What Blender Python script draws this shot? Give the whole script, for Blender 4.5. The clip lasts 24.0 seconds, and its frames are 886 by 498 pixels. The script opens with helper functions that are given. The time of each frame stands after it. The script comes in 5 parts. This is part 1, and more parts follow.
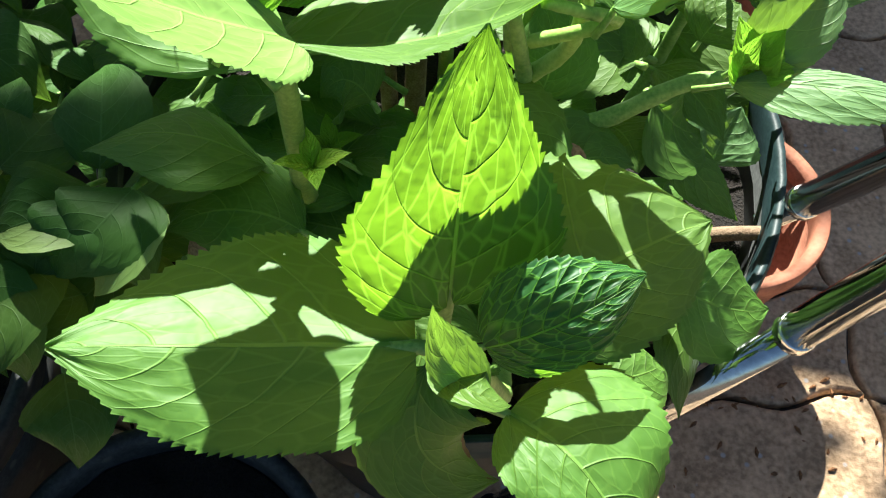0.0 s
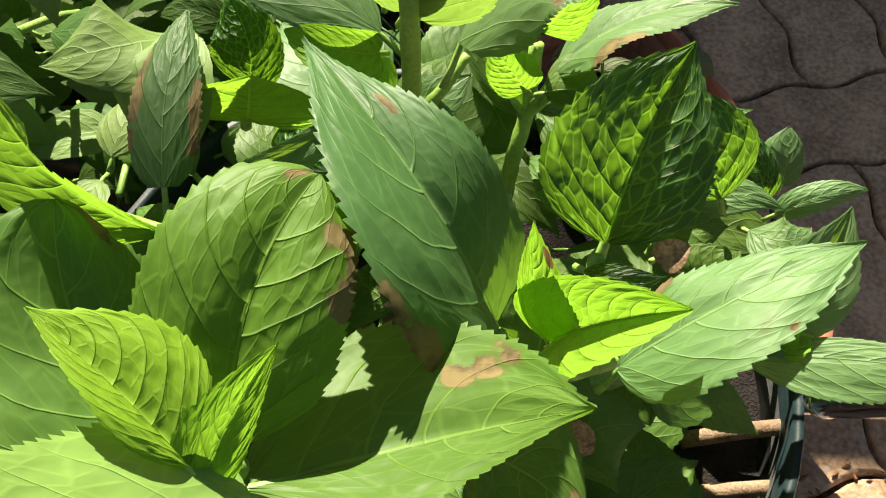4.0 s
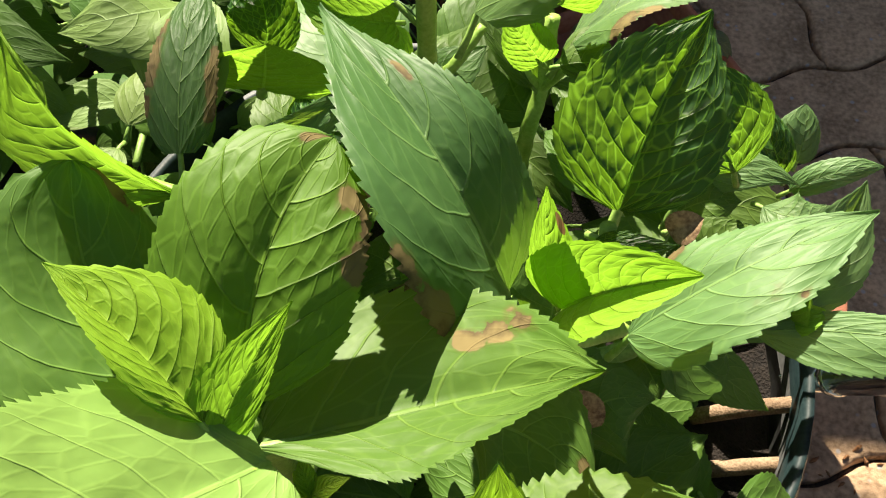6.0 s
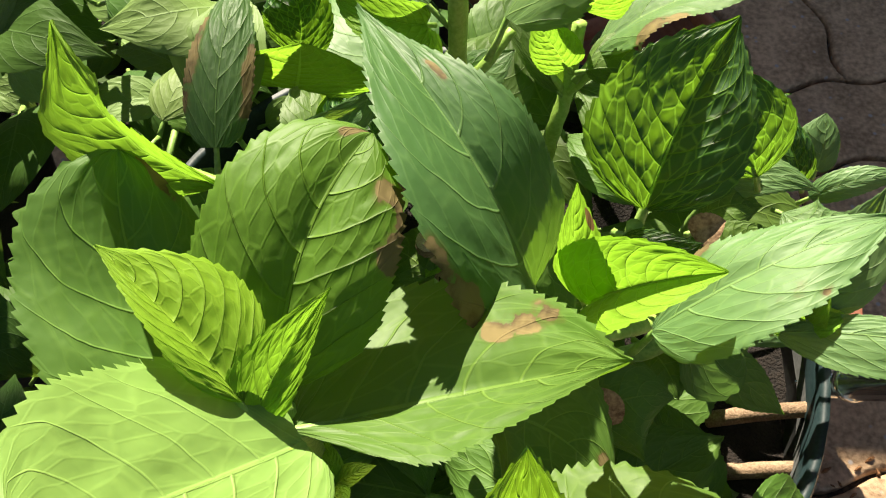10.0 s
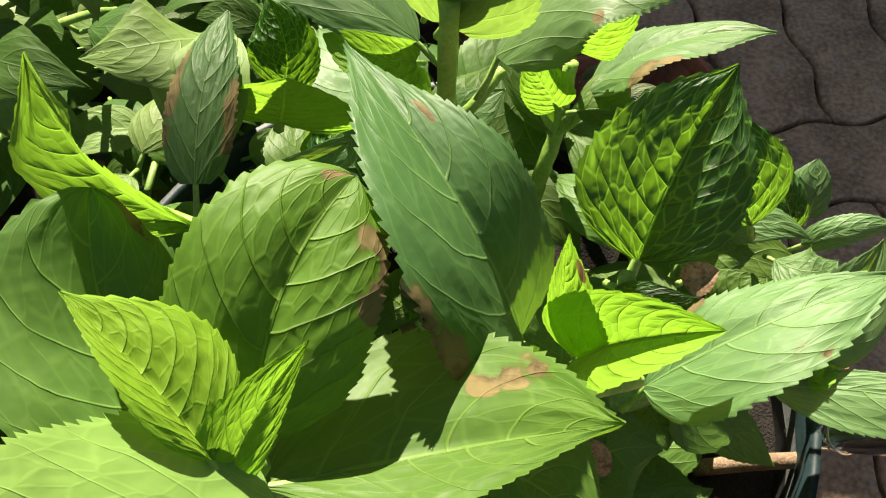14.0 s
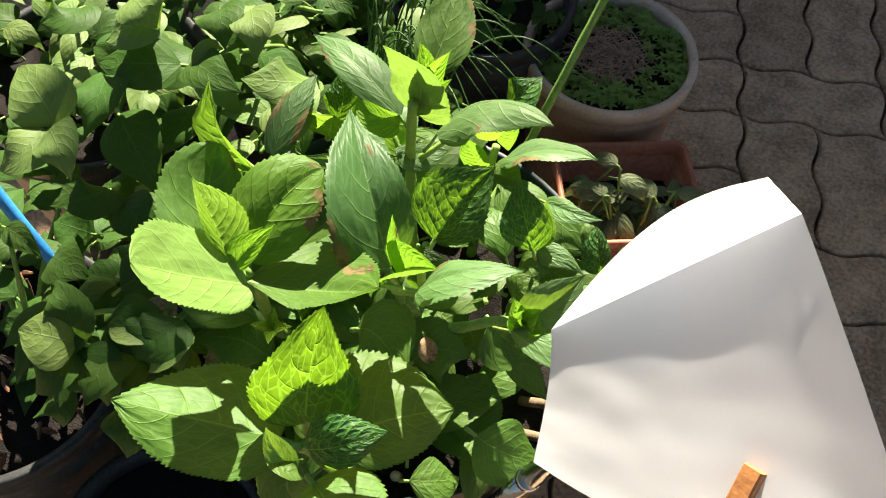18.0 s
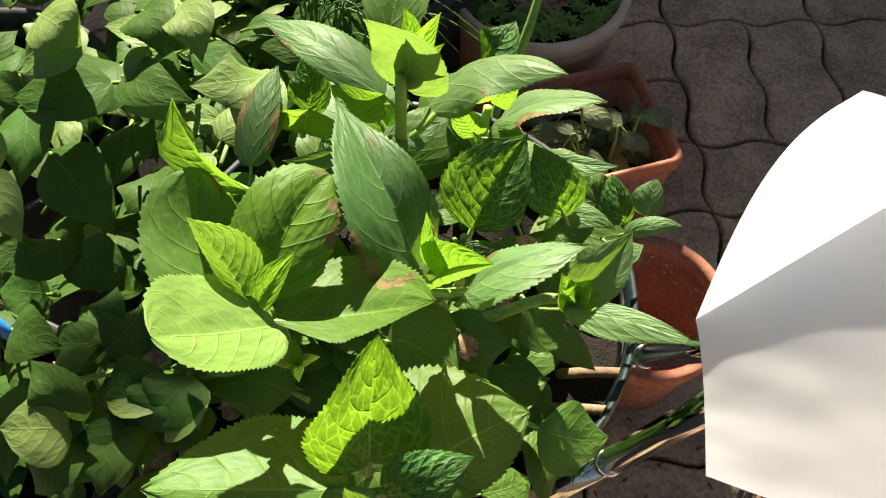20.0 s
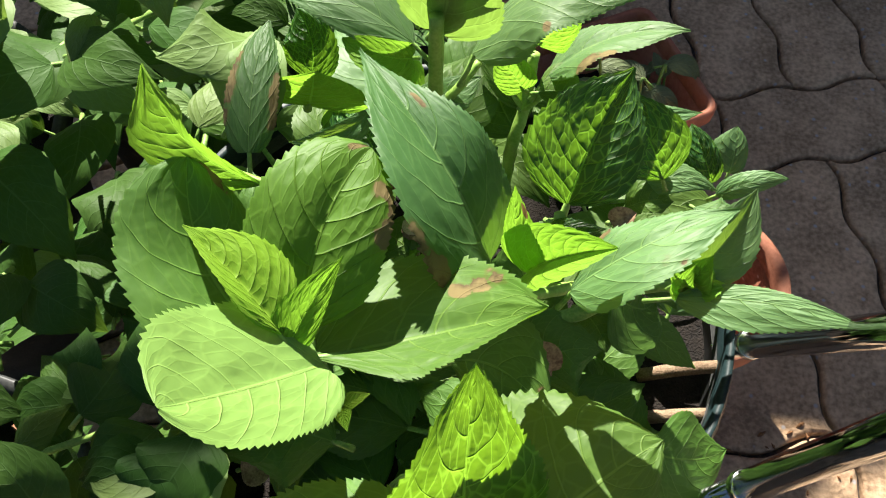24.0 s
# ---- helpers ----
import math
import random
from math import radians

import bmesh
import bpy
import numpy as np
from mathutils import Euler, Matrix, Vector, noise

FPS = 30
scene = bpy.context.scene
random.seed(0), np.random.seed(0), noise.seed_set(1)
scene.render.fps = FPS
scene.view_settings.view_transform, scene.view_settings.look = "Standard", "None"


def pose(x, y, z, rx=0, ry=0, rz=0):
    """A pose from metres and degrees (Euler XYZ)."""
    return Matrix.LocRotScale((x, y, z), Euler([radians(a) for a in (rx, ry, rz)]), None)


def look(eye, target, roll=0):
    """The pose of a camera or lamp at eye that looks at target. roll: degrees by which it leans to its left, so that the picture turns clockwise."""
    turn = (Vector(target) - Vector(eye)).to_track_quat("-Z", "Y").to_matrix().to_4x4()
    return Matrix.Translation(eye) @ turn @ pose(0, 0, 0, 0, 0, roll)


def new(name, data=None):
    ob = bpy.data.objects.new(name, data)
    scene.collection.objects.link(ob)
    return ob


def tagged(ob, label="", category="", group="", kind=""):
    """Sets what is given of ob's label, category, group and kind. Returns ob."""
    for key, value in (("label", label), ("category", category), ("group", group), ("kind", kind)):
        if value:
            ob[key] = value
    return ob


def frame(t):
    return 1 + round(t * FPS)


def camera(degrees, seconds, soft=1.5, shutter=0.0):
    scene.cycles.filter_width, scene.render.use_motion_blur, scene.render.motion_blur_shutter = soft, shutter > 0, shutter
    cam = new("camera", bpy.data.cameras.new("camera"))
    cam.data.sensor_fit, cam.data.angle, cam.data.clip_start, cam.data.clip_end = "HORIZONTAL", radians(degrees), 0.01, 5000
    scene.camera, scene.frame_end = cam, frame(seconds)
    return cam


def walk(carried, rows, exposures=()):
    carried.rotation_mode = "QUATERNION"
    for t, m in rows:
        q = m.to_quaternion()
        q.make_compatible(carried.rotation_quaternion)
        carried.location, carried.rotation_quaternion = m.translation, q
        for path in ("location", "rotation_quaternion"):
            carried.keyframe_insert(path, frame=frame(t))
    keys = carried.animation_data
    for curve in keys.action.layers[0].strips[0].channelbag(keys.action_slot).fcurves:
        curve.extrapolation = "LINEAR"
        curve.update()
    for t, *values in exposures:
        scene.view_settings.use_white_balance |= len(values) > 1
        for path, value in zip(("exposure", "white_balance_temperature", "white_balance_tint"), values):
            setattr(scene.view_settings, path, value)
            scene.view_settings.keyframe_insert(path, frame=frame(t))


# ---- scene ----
cam = camera(49.7, 24.0, soft=1.15)
PATH = [
    (0, (0.172, 0.114, 0.781), (0.075, 1.121, -0.944), 6.1),
    (0.5, (0.166, 0.123, 0.789), (0.097, 1.136, -0.934), 5.5),
    (1, (0.157, 0.148, 0.808), (0.086, 1.171, -0.909), 3.3),
    (1.5, (0.148, 0.187, 0.827), (0.068, 1.24, -0.872), 1.3),
    (2, (0.147, 0.212, 0.826), (0.074, 1.275, -0.867), 0.8),
    (2.5, (0.148, 0.216, 0.822), (0.079, 1.276, -0.872), 0.5),
    (3, (0.151, 0.221, 0.816), (0.091, 1.275, -0.884), 0.5),
    (3.5, (0.153, 0.226, 0.81), (0.095, 1.269, -0.896), 0.3),
    (5.5, (0.156, 0.219, 0.803), (0.082, 1.199, -0.94), 0.0),
    (6, (0.155, 0.22, 0.805), (0.069, 1.213, -0.929), -0.4),
    (6.5, (0.152, 0.222, 0.806), (0.062, 1.225, -0.922), -0.4),
    (7, (0.151, 0.222, 0.807), (0.053, 1.233, -0.916), -0.6),
    (7.5, (0.151, 0.22, 0.808), (0.064, 1.236, -0.913), -0.3),
    (8, (0.157, 0.215, 0.809), (0.054, 1.227, -0.913), -1.7),
    (8.5, (0.164, 0.218, 0.807), (0.052, 1.219, -0.921), -2.0),
    (9, (0.158, 0.22, 0.805), (0.054, 1.217, -0.925), -0.8),
    (9.5, (0.149, 0.215, 0.809), (0.037, 1.213, -0.92), -0.4),
    (11.5, (0.158, 0.21, 0.811), (0.057, 1.234, -0.904), 0.0),
    (12, (0.156, 0.212, 0.81), (0.064, 1.238, -0.904), 0.8),
    (12.5, (0.153, 0.22, 0.807), (0.066, 1.255, -0.903), 1.4),
    (13, (0.151, 0.224, 0.805), (0.069, 1.267, -0.9), 1.9),
    (13.5, (0.149, 0.224, 0.803), (0.073, 1.273, -0.898), 2.5),
    (14, (0.149, 0.222, 0.804), (0.064, 1.28, -0.891), 2.2),
    (14.5, (0.15, 0.209, 0.823), (0.061, 1.279, -0.865), 2.2),
    (15, (0.165, 0.193, 0.852), (0.032, 1.262, -0.834), 0.5),
    (15.5, (0.215, 0.162, 0.924), (0.046, 1.211, -0.771), 0.4),
    (16, (0.265, 0.13, 0.979), (0.058, 1.146, -0.731), 2.1),
    (16.5, (0.304, 0.085, 1.041), (0.027, 1.077, -0.673), 3.9),
    (17, (0.326, 0.066, 1.064), (-0.015, 1.063, -0.636), 4.7),
    (17.5, (0.321, 0.065, 1.071), (-0.071, 1.078, -0.609), 4.4),
    (18, (0.313, 0.07, 1.065), (-0.087, 1.078, -0.616), 4.3),
    (18.5, (0.283, 0.079, 1.052), (-0.066, 1.08, -0.644), 3.6),
    (20.5, (0.213, 0.105, 1.006), (0.066, 1.093, -0.727), 2.3),
    (21, (0.206, 0.108, 0.999), (0.068, 1.094, -0.735), 1.6),
    (21.5, (0.195, 0.113, 0.983), (0.074, 1.105, -0.749), 1.8),
    (22, (0.186, 0.124, 0.965), (0.078, 1.119, -0.767), 1.8),
    (22.5, (0.179, 0.135, 0.95), (0.08, 1.129, -0.783), 1.8),
    (23, (0.169, 0.142, 0.927), (0.079, 1.136, -0.807), 2.2),
    (23.5, (0.163, 0.151, 0.911), (0.078, 1.143, -0.824), 1.9),
    (24, (0.159, 0.158, 0.898), (0.08, 1.147, -0.839), 1.7),
]
walk(cam, [(t, look(eye, target, roll)) for t, eye, target, roll in PATH], [(0.0, 2.50, 5800, 5), (1.1, 2.2, 6150, 6), (1.9, 1.98, 6300, 7), (2.6, 2.0, 6500, 9), (6.0, 2.04, 6850, 12), (15.0, 2.04, 6850, 12), (18.0, 2.22, 6700, 10), (21.0, 2.05, 6850, 12), (22.2, 2.05, 6650, 11), (23.0, 2.02, 6200, 10), (24.0, 2.1, 6150, 12)])

# ---- world, sun, exposure ----
SUN_EL, SUN_AZ = 41.0, -18.0          # height; degrees from +y towards +x
world = bpy.data.worlds.new("sky")
scene.world = world
world.use_nodes = True
wn = world.node_tree
sky = wn.nodes.new("ShaderNodeTexSky")
sky.sky_type, sky.sun_disc = "NISHITA", False
sky.sun_elevation, sky.sun_rotation = radians(SUN_EL), radians(SUN_AZ)
wn.links.new(sky.outputs[0], wn.nodes["Background"].inputs[0])
wn.nodes["Background"].inputs[1].default_value = 0.021
sun = new("sun", bpy.data.lights.new("sun", "SUN"))
sun.data.energy, sun.data.angle, sun.data.color = 5.0, radians(0.55), (1.0, 0.92, 0.77)
SUN_DIR = Vector((math.sin(radians(SUN_AZ)) * math.cos(radians(SUN_EL)), math.cos(radians(SUN_AZ)) * math.cos(radians(SUN_EL)), math.sin(radians(SUN_EL))))
sun.matrix_world = look(SUN_DIR * 6, (0, 0, 0))

# ---- materials ----


def material(name):
    m = bpy.data.materials.new(name)
    m.use_nodes = True
    m.node_tree.nodes.clear()
    return m, m.node_tree.nodes, m.node_tree.links


def node(nodes, links, kind, ins=None, **props):
    n = nodes.new(kind)
    if "uv_map" in props:
        n.uv_map = props["uv_map"]
    if "attribute_name" in props:
        n.attribute_name = props["attribute_name"]
    if "feature" in props:
        n.feature = props["feature"]
    if "interpolation_type" in props:
        n.interpolation_type = props["interpolation_type"]
    if "operation" in props:
        n.operation = props["operation"]
    for k, v in (ins or {}).items():
        if isinstance(v, bpy.types.NodeSocket):
            links.new(v, n.inputs[k])
        else:
            n.inputs[k].default_value = v
    return n


def calc(nodes, links, op, a, b=None, c=None, clamp=False):
    n = nodes.new("ShaderNodeMath")
    n.operation, n.use_clamp = op, clamp
    for i, v in enumerate((a, b, c)):
        if v is None:
            continue
        if isinstance(v, bpy.types.NodeSocket):
            links.new(v, n.inputs[i])
        else:
            n.inputs[i].default_value = v
    return n.outputs[0]


def blend(nodes, links, fac, a, b, mode="MIX"):
    n = nodes.new("ShaderNodeMix")
    n.data_type, n.blend_type = "RGBA", mode
    for i, v in ((0, fac), (6, a), (7, b)):
        if isinstance(v, bpy.types.NodeSocket):
            links.new(v, n.inputs[i])
        else:
            n.inputs[i].default_value = v if i == 0 else (*v, 1)
    return n.outputs[2]


def step(nodes, links, v, lo, hi):
    n = node(nodes, links, "ShaderNodeMapRange", {0: v, 1: lo, 2: hi, 3: 0.0, 4: 1.0}, interpolation_type="SMOOTHSTEP")
    return n.outputs[0]


def leaf_material(name, body, pale, glow, rough=0.42, gloss=0.4, through_share=0.32, veins=5.6, relief=0.5, net=0.34, lines=0.52, vein_glow=1.45):
    """A leaf: midrib, arched side veins and a fine net, waxy gloss, light that passes through, and dry brown patches."""
    m, ns, ln = material(name)
    uv = node(ns, ln, "ShaderNodeUVMap", uv_map="blade")
    sep = node(ns, ln, "ShaderNodeSeparateXYZ", {0: uv.outputs[0]})
    u, v = sep.outputs[0], sep.outputs[1]
    info = node(ns, ln, "ShaderNodeObjectInfo")
    rnd = info.outputs["Random"]
    geo = node(ns, ln, "ShaderNodeTexCoord")
    wob = node(ns, ln, "ShaderNodeTexNoise", {"Vector": geo.outputs["Object"], "Scale": 60.0, "Detail": 2.0})
    wob_c = calc(ns, ln, "MULTIPLY_ADD", wob.outputs[0], 0.04, -0.02)
    a = calc(ns, ln, "ABSOLUTE", v)
    # side veins: start at the midrib, arch towards the tip
    arch = calc(ns, ln, "POWER", a, 1.35)
    s = calc(ns, ln, "SUBTRACT", calc(ns, ln, "ADD", u, wob_c), calc(ns, ln, "MULTIPLY", arch, 0.36))
    side = calc(ns, ln, "GREATER_THAN", v, 0.0)
    s = calc(ns, ln, "MULTIPLY_ADD", side, 0.06, s)
    saw = calc(ns, ln, "PINGPONG", calc(ns, ln, "MULTIPLY", s, veins), 0.5)
    thin = calc(ns, ln, "MULTIPLY_ADD", a, -0.022, 0.036)
    side_vein = calc(ns, ln, "SUBTRACT", 1.0, step(ns, ln, calc(ns, ln, "DIVIDE", saw, thin), 0.35, 1.4))
    side_vein = calc(ns, ln, "MULTIPLY", side_vein, calc(ns, ln, "SUBTRACT", 1.0, step(ns, ln, a, 0.75, 1.0)))
    rib_w = calc(ns, ln, "MULTIPLY_ADD", u, -0.018, 0.028)
    rib = calc(ns, ln, "SUBTRACT", 1.0, step(ns, ln, calc(ns, ln, "DIVIDE", a, rib_w), 0.5, 1.3))
    vein = calc(ns, ln, "MAXIMUM", rib, calc(ns, ln, "MULTIPLY", side_vein, 0.75))
    # fine ladder of cross veins between the side veins, with puckered cells
    comb = node(ns, ln, "ShaderNodeCombineXYZ", {0: calc(ns, ln, "MULTIPLY", s, veins * 1.25), 1: calc(ns, ln, "MULTIPLY", a, 6.0), 2: calc(ns, ln, "MULTIPLY_ADD", side, 7.3, calc(ns, ln, "MULTIPLY", rnd, 40.0))})
    cells = node(ns, ln, "ShaderNodeTexVoronoi", {"Vector": comb.outputs[0], "Scale": 1.0}, feature="DISTANCE_TO_EDGE")
    net_line = calc(ns, ln, "SUBTRACT", 1.0, step(ns, ln, cells.outputs[0], 0.0, 0.10))
    bay = calc(ns, ln, "SINE", calc(ns, ln, "MULTIPLY", saw, math.pi))
    fade = calc(ns, ln, "MULTIPLY", calc(ns, ln, "SUBTRACT", 1.0, step(ns, ln, a, 0.78, 1.0)), calc(ns, ln, "SUBTRACT", 1.0, step(ns, ln, u, 0.74, 0.95)))
    lump = node(ns, ln, "ShaderNodeTexNoise", {"Vector": comb.outputs[0], "Scale": 1.1, "Detail": 1.0})
    round_cells = node(ns, ln, "ShaderNodeTexVoronoi", {"Vector": comb.outputs[0], "Scale": 1.0, "Smoothness": 0.7}, feature="SMOOTH_F1")
    dome = calc(ns, ln, "SUBTRACT", 1.15, round_cells.outputs["Distance"], clamp=True)
    pucker = calc(ns, ln, "MULTIPLY", calc(ns, ln, "POWER", bay, 0.6), calc(ns, ln, "MULTIPLY", dome, calc(ns, ln, "MULTIPLY_ADD", lump.outputs[0], 0.9, 0.5)))
    pucker = calc(ns, ln, "MULTIPLY", pucker, fade)
    mott = node(ns, ln, "ShaderNodeTexNoise", {"Vector": geo.outputs["Object"], "Scale": 38.0, "Detail": 4.0})
    fine = node(ns, ln, "ShaderNodeTexNoise", {"Vector": geo.outputs["Object"], "Scale": 900.0, "Detail": 2.0})
    col = blend(ns, ln, calc(ns, ln, "MULTIPLY", vein, lines), body, pale)
    col = blend(ns, ln, calc(ns, ln, "MULTIPLY", net_line, net * 0.4), col, pale)
    col = blend(ns, ln, calc(ns, ln, "MULTIPLY", step(ns, ln, mott.outputs[0], 0.45, 0.75), 0.18), col, tuple(0.5 * (p + q) for p, q in zip(body, pale)))
    hsv = node(ns, ln, "ShaderNodeHueSaturation", {"Hue": calc(ns, ln, "MULTIPLY_ADD", rnd, 0.02, 0.487), "Saturation": 1.0,
                                                   "Value": calc(ns, ln, "MULTIPLY_ADD", rnd, 0.26, 0.87), "Color": col})
    # dry patches
    dry = node(ns, ln, "ShaderNodeAttribute", attribute_name="dry")
    rag = node(ns, ln, "ShaderNodeTexNoise", {"Vector": geo.outputs["Object"], "Scale": 110.0, "Detail": 6.0})
    d = calc(ns, ln, "MULTIPLY", dry.outputs["Fac"], calc(ns, ln, "MULTIPLY_ADD", rag.outputs[0], 4.0, -1.0))
    dm = step(ns, ln, d, 0.42, 0.52)
    halo = calc(ns, ln, "MULTIPLY", step(ns, ln, d, 0.25, 0.45), 0.5)
    tan = blend(ns, ln, step(ns, ln, rag.outputs[0], 0.35, 0.6), (0.050, 0.034, 0.014), (0.175, 0.138, 0.054))
    col2 = blend(ns, ln, dm, blend(ns, ln, halo, hsv.outputs[0], (0.085, 0.075, 0.02)), tan)
    gl = blend(ns, ln, calc(ns, ln, "MULTIPLY", calc(ns, ln, "MAXIMUM", vein, calc(ns, ln, "MULTIPLY", net_line, net)), 0.75), glow, tuple(min(1, g * vein_glow + 0.03) for g in glow))
    gl = blend(ns, ln, dm, gl, (0.16, 0.09, 0.04))
    # pebbled cells between the finest veins
    pebble = node(ns, ln, "ShaderNodeTexVoronoi", {"Vector": geo.outputs["Object"], "Scale": 360.0}, feature="SMOOTH_F1")
    grain = calc(ns, ln, "MULTIPLY", pebble.outputs["Distance"], -0.22 * net / max(relief, 0.2))
    groove = calc(ns, ln, "MULTIPLY_ADD", vein, -0.4, calc(ns, ln, "MULTIPLY", net_line, -0.09))
    height = calc(ns, ln, "ADD", calc(ns, ln, "ADD", calc(ns, ln, "MULTIPLY_ADD", fine.outputs[0], 0.015, pucker), grain), groove)
    bump = node(ns, ln, "ShaderNodeBump", {"Strength": 1.0, "Distance": 0.0015 * relief, "Height": height})
    rg = calc(ns, ln, "MULTIPLY_ADD", mott.outputs[0], 0.2, rough - 0.1)
    rg = calc(ns, ln, "MAXIMUM", rg, calc(ns, ln, "MULTIPLY", dm, 0.8))
    pr = node(ns, ln, "ShaderNodeBsdfPrincipled", {"Base Color": col2, "Roughness": rg, "Specular IOR Level": gloss, "Normal": bump.outputs[0]})
    tr = node(ns, ln, "ShaderNodeBsdfTranslucent", {"Color": gl, "Normal": bump.outputs[0]})
    mx = node(ns, ln, "ShaderNodeMixShader", {0: through_share, 1: pr.outputs[0], 2: tr.outputs[0]})
    out = node(ns, ln, "ShaderNodeOutputMaterial", {0: mx.outputs[0]})
    return m


LEAF = {
    "lime": leaf_material("leaf_lime", (0.145, 0.250, 0.055), (0.24, 0.38, 0.09), (0.27, 0.46, 0.06), rough=0.56, gloss=0.3, veins=5.6, relief=0.3, through_share=0.34),
    "quilted": leaf_material("leaf_quilted", (0.065, 0.165, 0.015), (0.15, 0.30, 0.035), (0.312, 0.520, 0.025), rough=0.54, gloss=0.22, veins=5.6, relief=0.6, through_share=0.28),
    "young": leaf_material("leaf_young", (0.163, 0.310, 0.022), (0.28, 0.48, 0.05), (0.25, 0.50, 0.03), rough=0.55, gloss=0.2, veins=8.0, relief=0.5, through_share=0.46),
    "mature": leaf_material("leaf_mature", (0.055, 0.120, 0.017), (0.15, 0.26, 0.045), (0.208, 0.420, 0.020), rough=0.55, gloss=0.28, veins=5.6, relief=0.34, through_share=0.26),
    "cool": leaf_material("leaf_cool", (0.043, 0.110, 0.030), (0.14, 0.26, 0.075), (0.190, 0.400, 0.025), rough=0.52, gloss=0.3, veins=5.6, relief=0.38, through_share=0.24, lines=0.6),
    "blue": leaf_material("leaf_blue", (0.081, 0.165, 0.056), (0.18, 0.30, 0.09), (0.260, 0.450, 0.030), rough=0.53, gloss=0.32, veins=5.6, relief=0.3, through_share=0.3),
    "deep": leaf_material("leaf_deep", (0.019, 0.075, 0.019), (0.16, 0.38, 0.025), (0.150, 0.320, 0.012), rough=0.48, gloss=0.3, veins=7.0, relief=1.0, net=0.9, lines=0.95, through_share=0.36, vein_glow=2.1),
    "deepleaf": leaf_material("leaf_backlit", (0.029, 0.102, 0.019), (0.18, 0.38, 0.04), (0.220, 0.430, 0.015), rough=0.52, gloss=0.22, veins=5.6, relief=0.75, net=0.8, lines=0.95, through_share=0.42, vein_glow=1.9),
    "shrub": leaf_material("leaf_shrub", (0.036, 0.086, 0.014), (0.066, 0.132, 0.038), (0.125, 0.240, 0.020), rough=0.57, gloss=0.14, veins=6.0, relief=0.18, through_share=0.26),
    # sunlit copy of the shrub leaf: the sunlight is put into its paler colour
    "shrublit": leaf_material("leaf_shrub_sunlit", (0.120, 0.195, 0.048), (0.17, 0.26, 0.10), (0.221, 0.360, 0.050), rough=0.58, gloss=0.28, veins=6.0, relief=0.22, through_share=0.28),
    "wilted": leaf_material("leaf_wilted", (0.15, 0.19, 0.085), (0.29, 0.33, 0.17), (0.16, 0.22, 0.05), rough=0.6, veins=6.0, through_share=0.3),
    "rosette": leaf_material("leaf_rosette", (0.23, 0.38, 0.07), (0.36, 0.48, 0.14), (0.14, 0.3, 0.04), rough=0.5, veins=3.0, through_share=0.25),
}


def surface(name, dark, light, scale=30.0, rough=0.6, bump=0.3, spec=0.3, metal=0.0, spots=None, spot_scale=60.0, per_object=0.0, coat=0.0, detail=6.0, dist=0.002):
    """A plain opaque surface mottled at two scales, with fine relief and optional spots."""
    m, ns, ln = material(name)
    tc = node(ns, ln, "ShaderNodeTexCoord")
    info = node(ns, ln, "ShaderNodeObjectInfo")
    vec = node(ns, ln, "ShaderNodeVectorMath", {0: tc.outputs["Object"], 1: info.outputs["Location"]}, operation="ADD").outputs[0]
    big = node(ns, ln, "ShaderNodeTexNoise", {"Vector": vec, "Scale": scale, "Detail": detail, "Roughness": 0.62})
    small = node(ns, ln, "ShaderNodeTexNoise", {"Vector": vec, "Scale": scale * 11, "Detail": 4.0})
    f = calc(ns, ln, "MULTIPLY_ADD", small.outputs[0], 0.45, calc(ns, ln, "MULTIPLY", big.outputs[0], 0.55))
    col = blend(ns, ln, step(ns, ln, f, 0.34, 0.66), dark, light)
    if spots:
        vo = node(ns, ln, "ShaderNodeTexVoronoi", {"Vector": vec, "Scale": spot_scale})
        pick = calc(ns, ln, "GREATER_THAN", node(ns, ln, "ShaderNodeSeparateColor", {0: vo.outputs["Color"]}).outputs[0], 0.72)
        dot = calc(ns, ln, "SUBTRACT", 1.0, step(ns, ln, vo.outputs["Distance"], 0.12, 0.3))
        col = blend(ns, ln, calc(ns, ln, "MULTIPLY", dot, pick), col, spots)
    if per_object:
        hs = node(ns, ln, "ShaderNodeHueSaturation", {"Value": calc(ns, ln, "MULTIPLY_ADD", info.outputs["Random"], per_object, 1 - per_object / 2), "Color": col})
        col = hs.outputs[0]
    b = node(ns, ln, "ShaderNodeBump", {"Strength": bump, "Distance": dist, "Height": f})
    pr = node(ns, ln, "ShaderNodeBsdfPrincipled", {"Base Color": col, "Roughness": rough, "Specular IOR Level": spec, "Metallic": metal, "Normal": b.outputs[0], "Coat Weight": coat})
    node(ns, ln, "ShaderNodeOutputMaterial", {0: pr.outputs[0]})
    return m


STEM = surface("stem_green", (0.10, 0.20, 0.035), (0.22, 0.34, 0.08), 60, rough=0.5)
STEM_LIME = surface("stem_lime", (0.15, 0.28, 0.035), (0.25, 0.38, 0.08), 60, rough=0.5)
WOODY = surface("stem_woody", (0.11, 0.068, 0.038), (0.27, 0.19, 0.12), 90, rough=0.8, bump=0.6)
CUT = surface("cut_wood", (0.42, 0.30, 0.19), (0.62, 0.48, 0.33), 120, rough=0.8)
BLACK = surface("black_plastic", (0.018, 0.019, 0.019), (0.044, 0.046, 0.045), 40, rough=0.5, bump=0.12, spec=0.25, spots=(0.07, 0.065, 0.055), spot_scale=70)
RIM = surface("dark_plastic_rim", (0.005, 0.014, 0.015), (0.014, 0.028, 0.030), 50, rough=0.5, bump=0.1, spec=0.25)
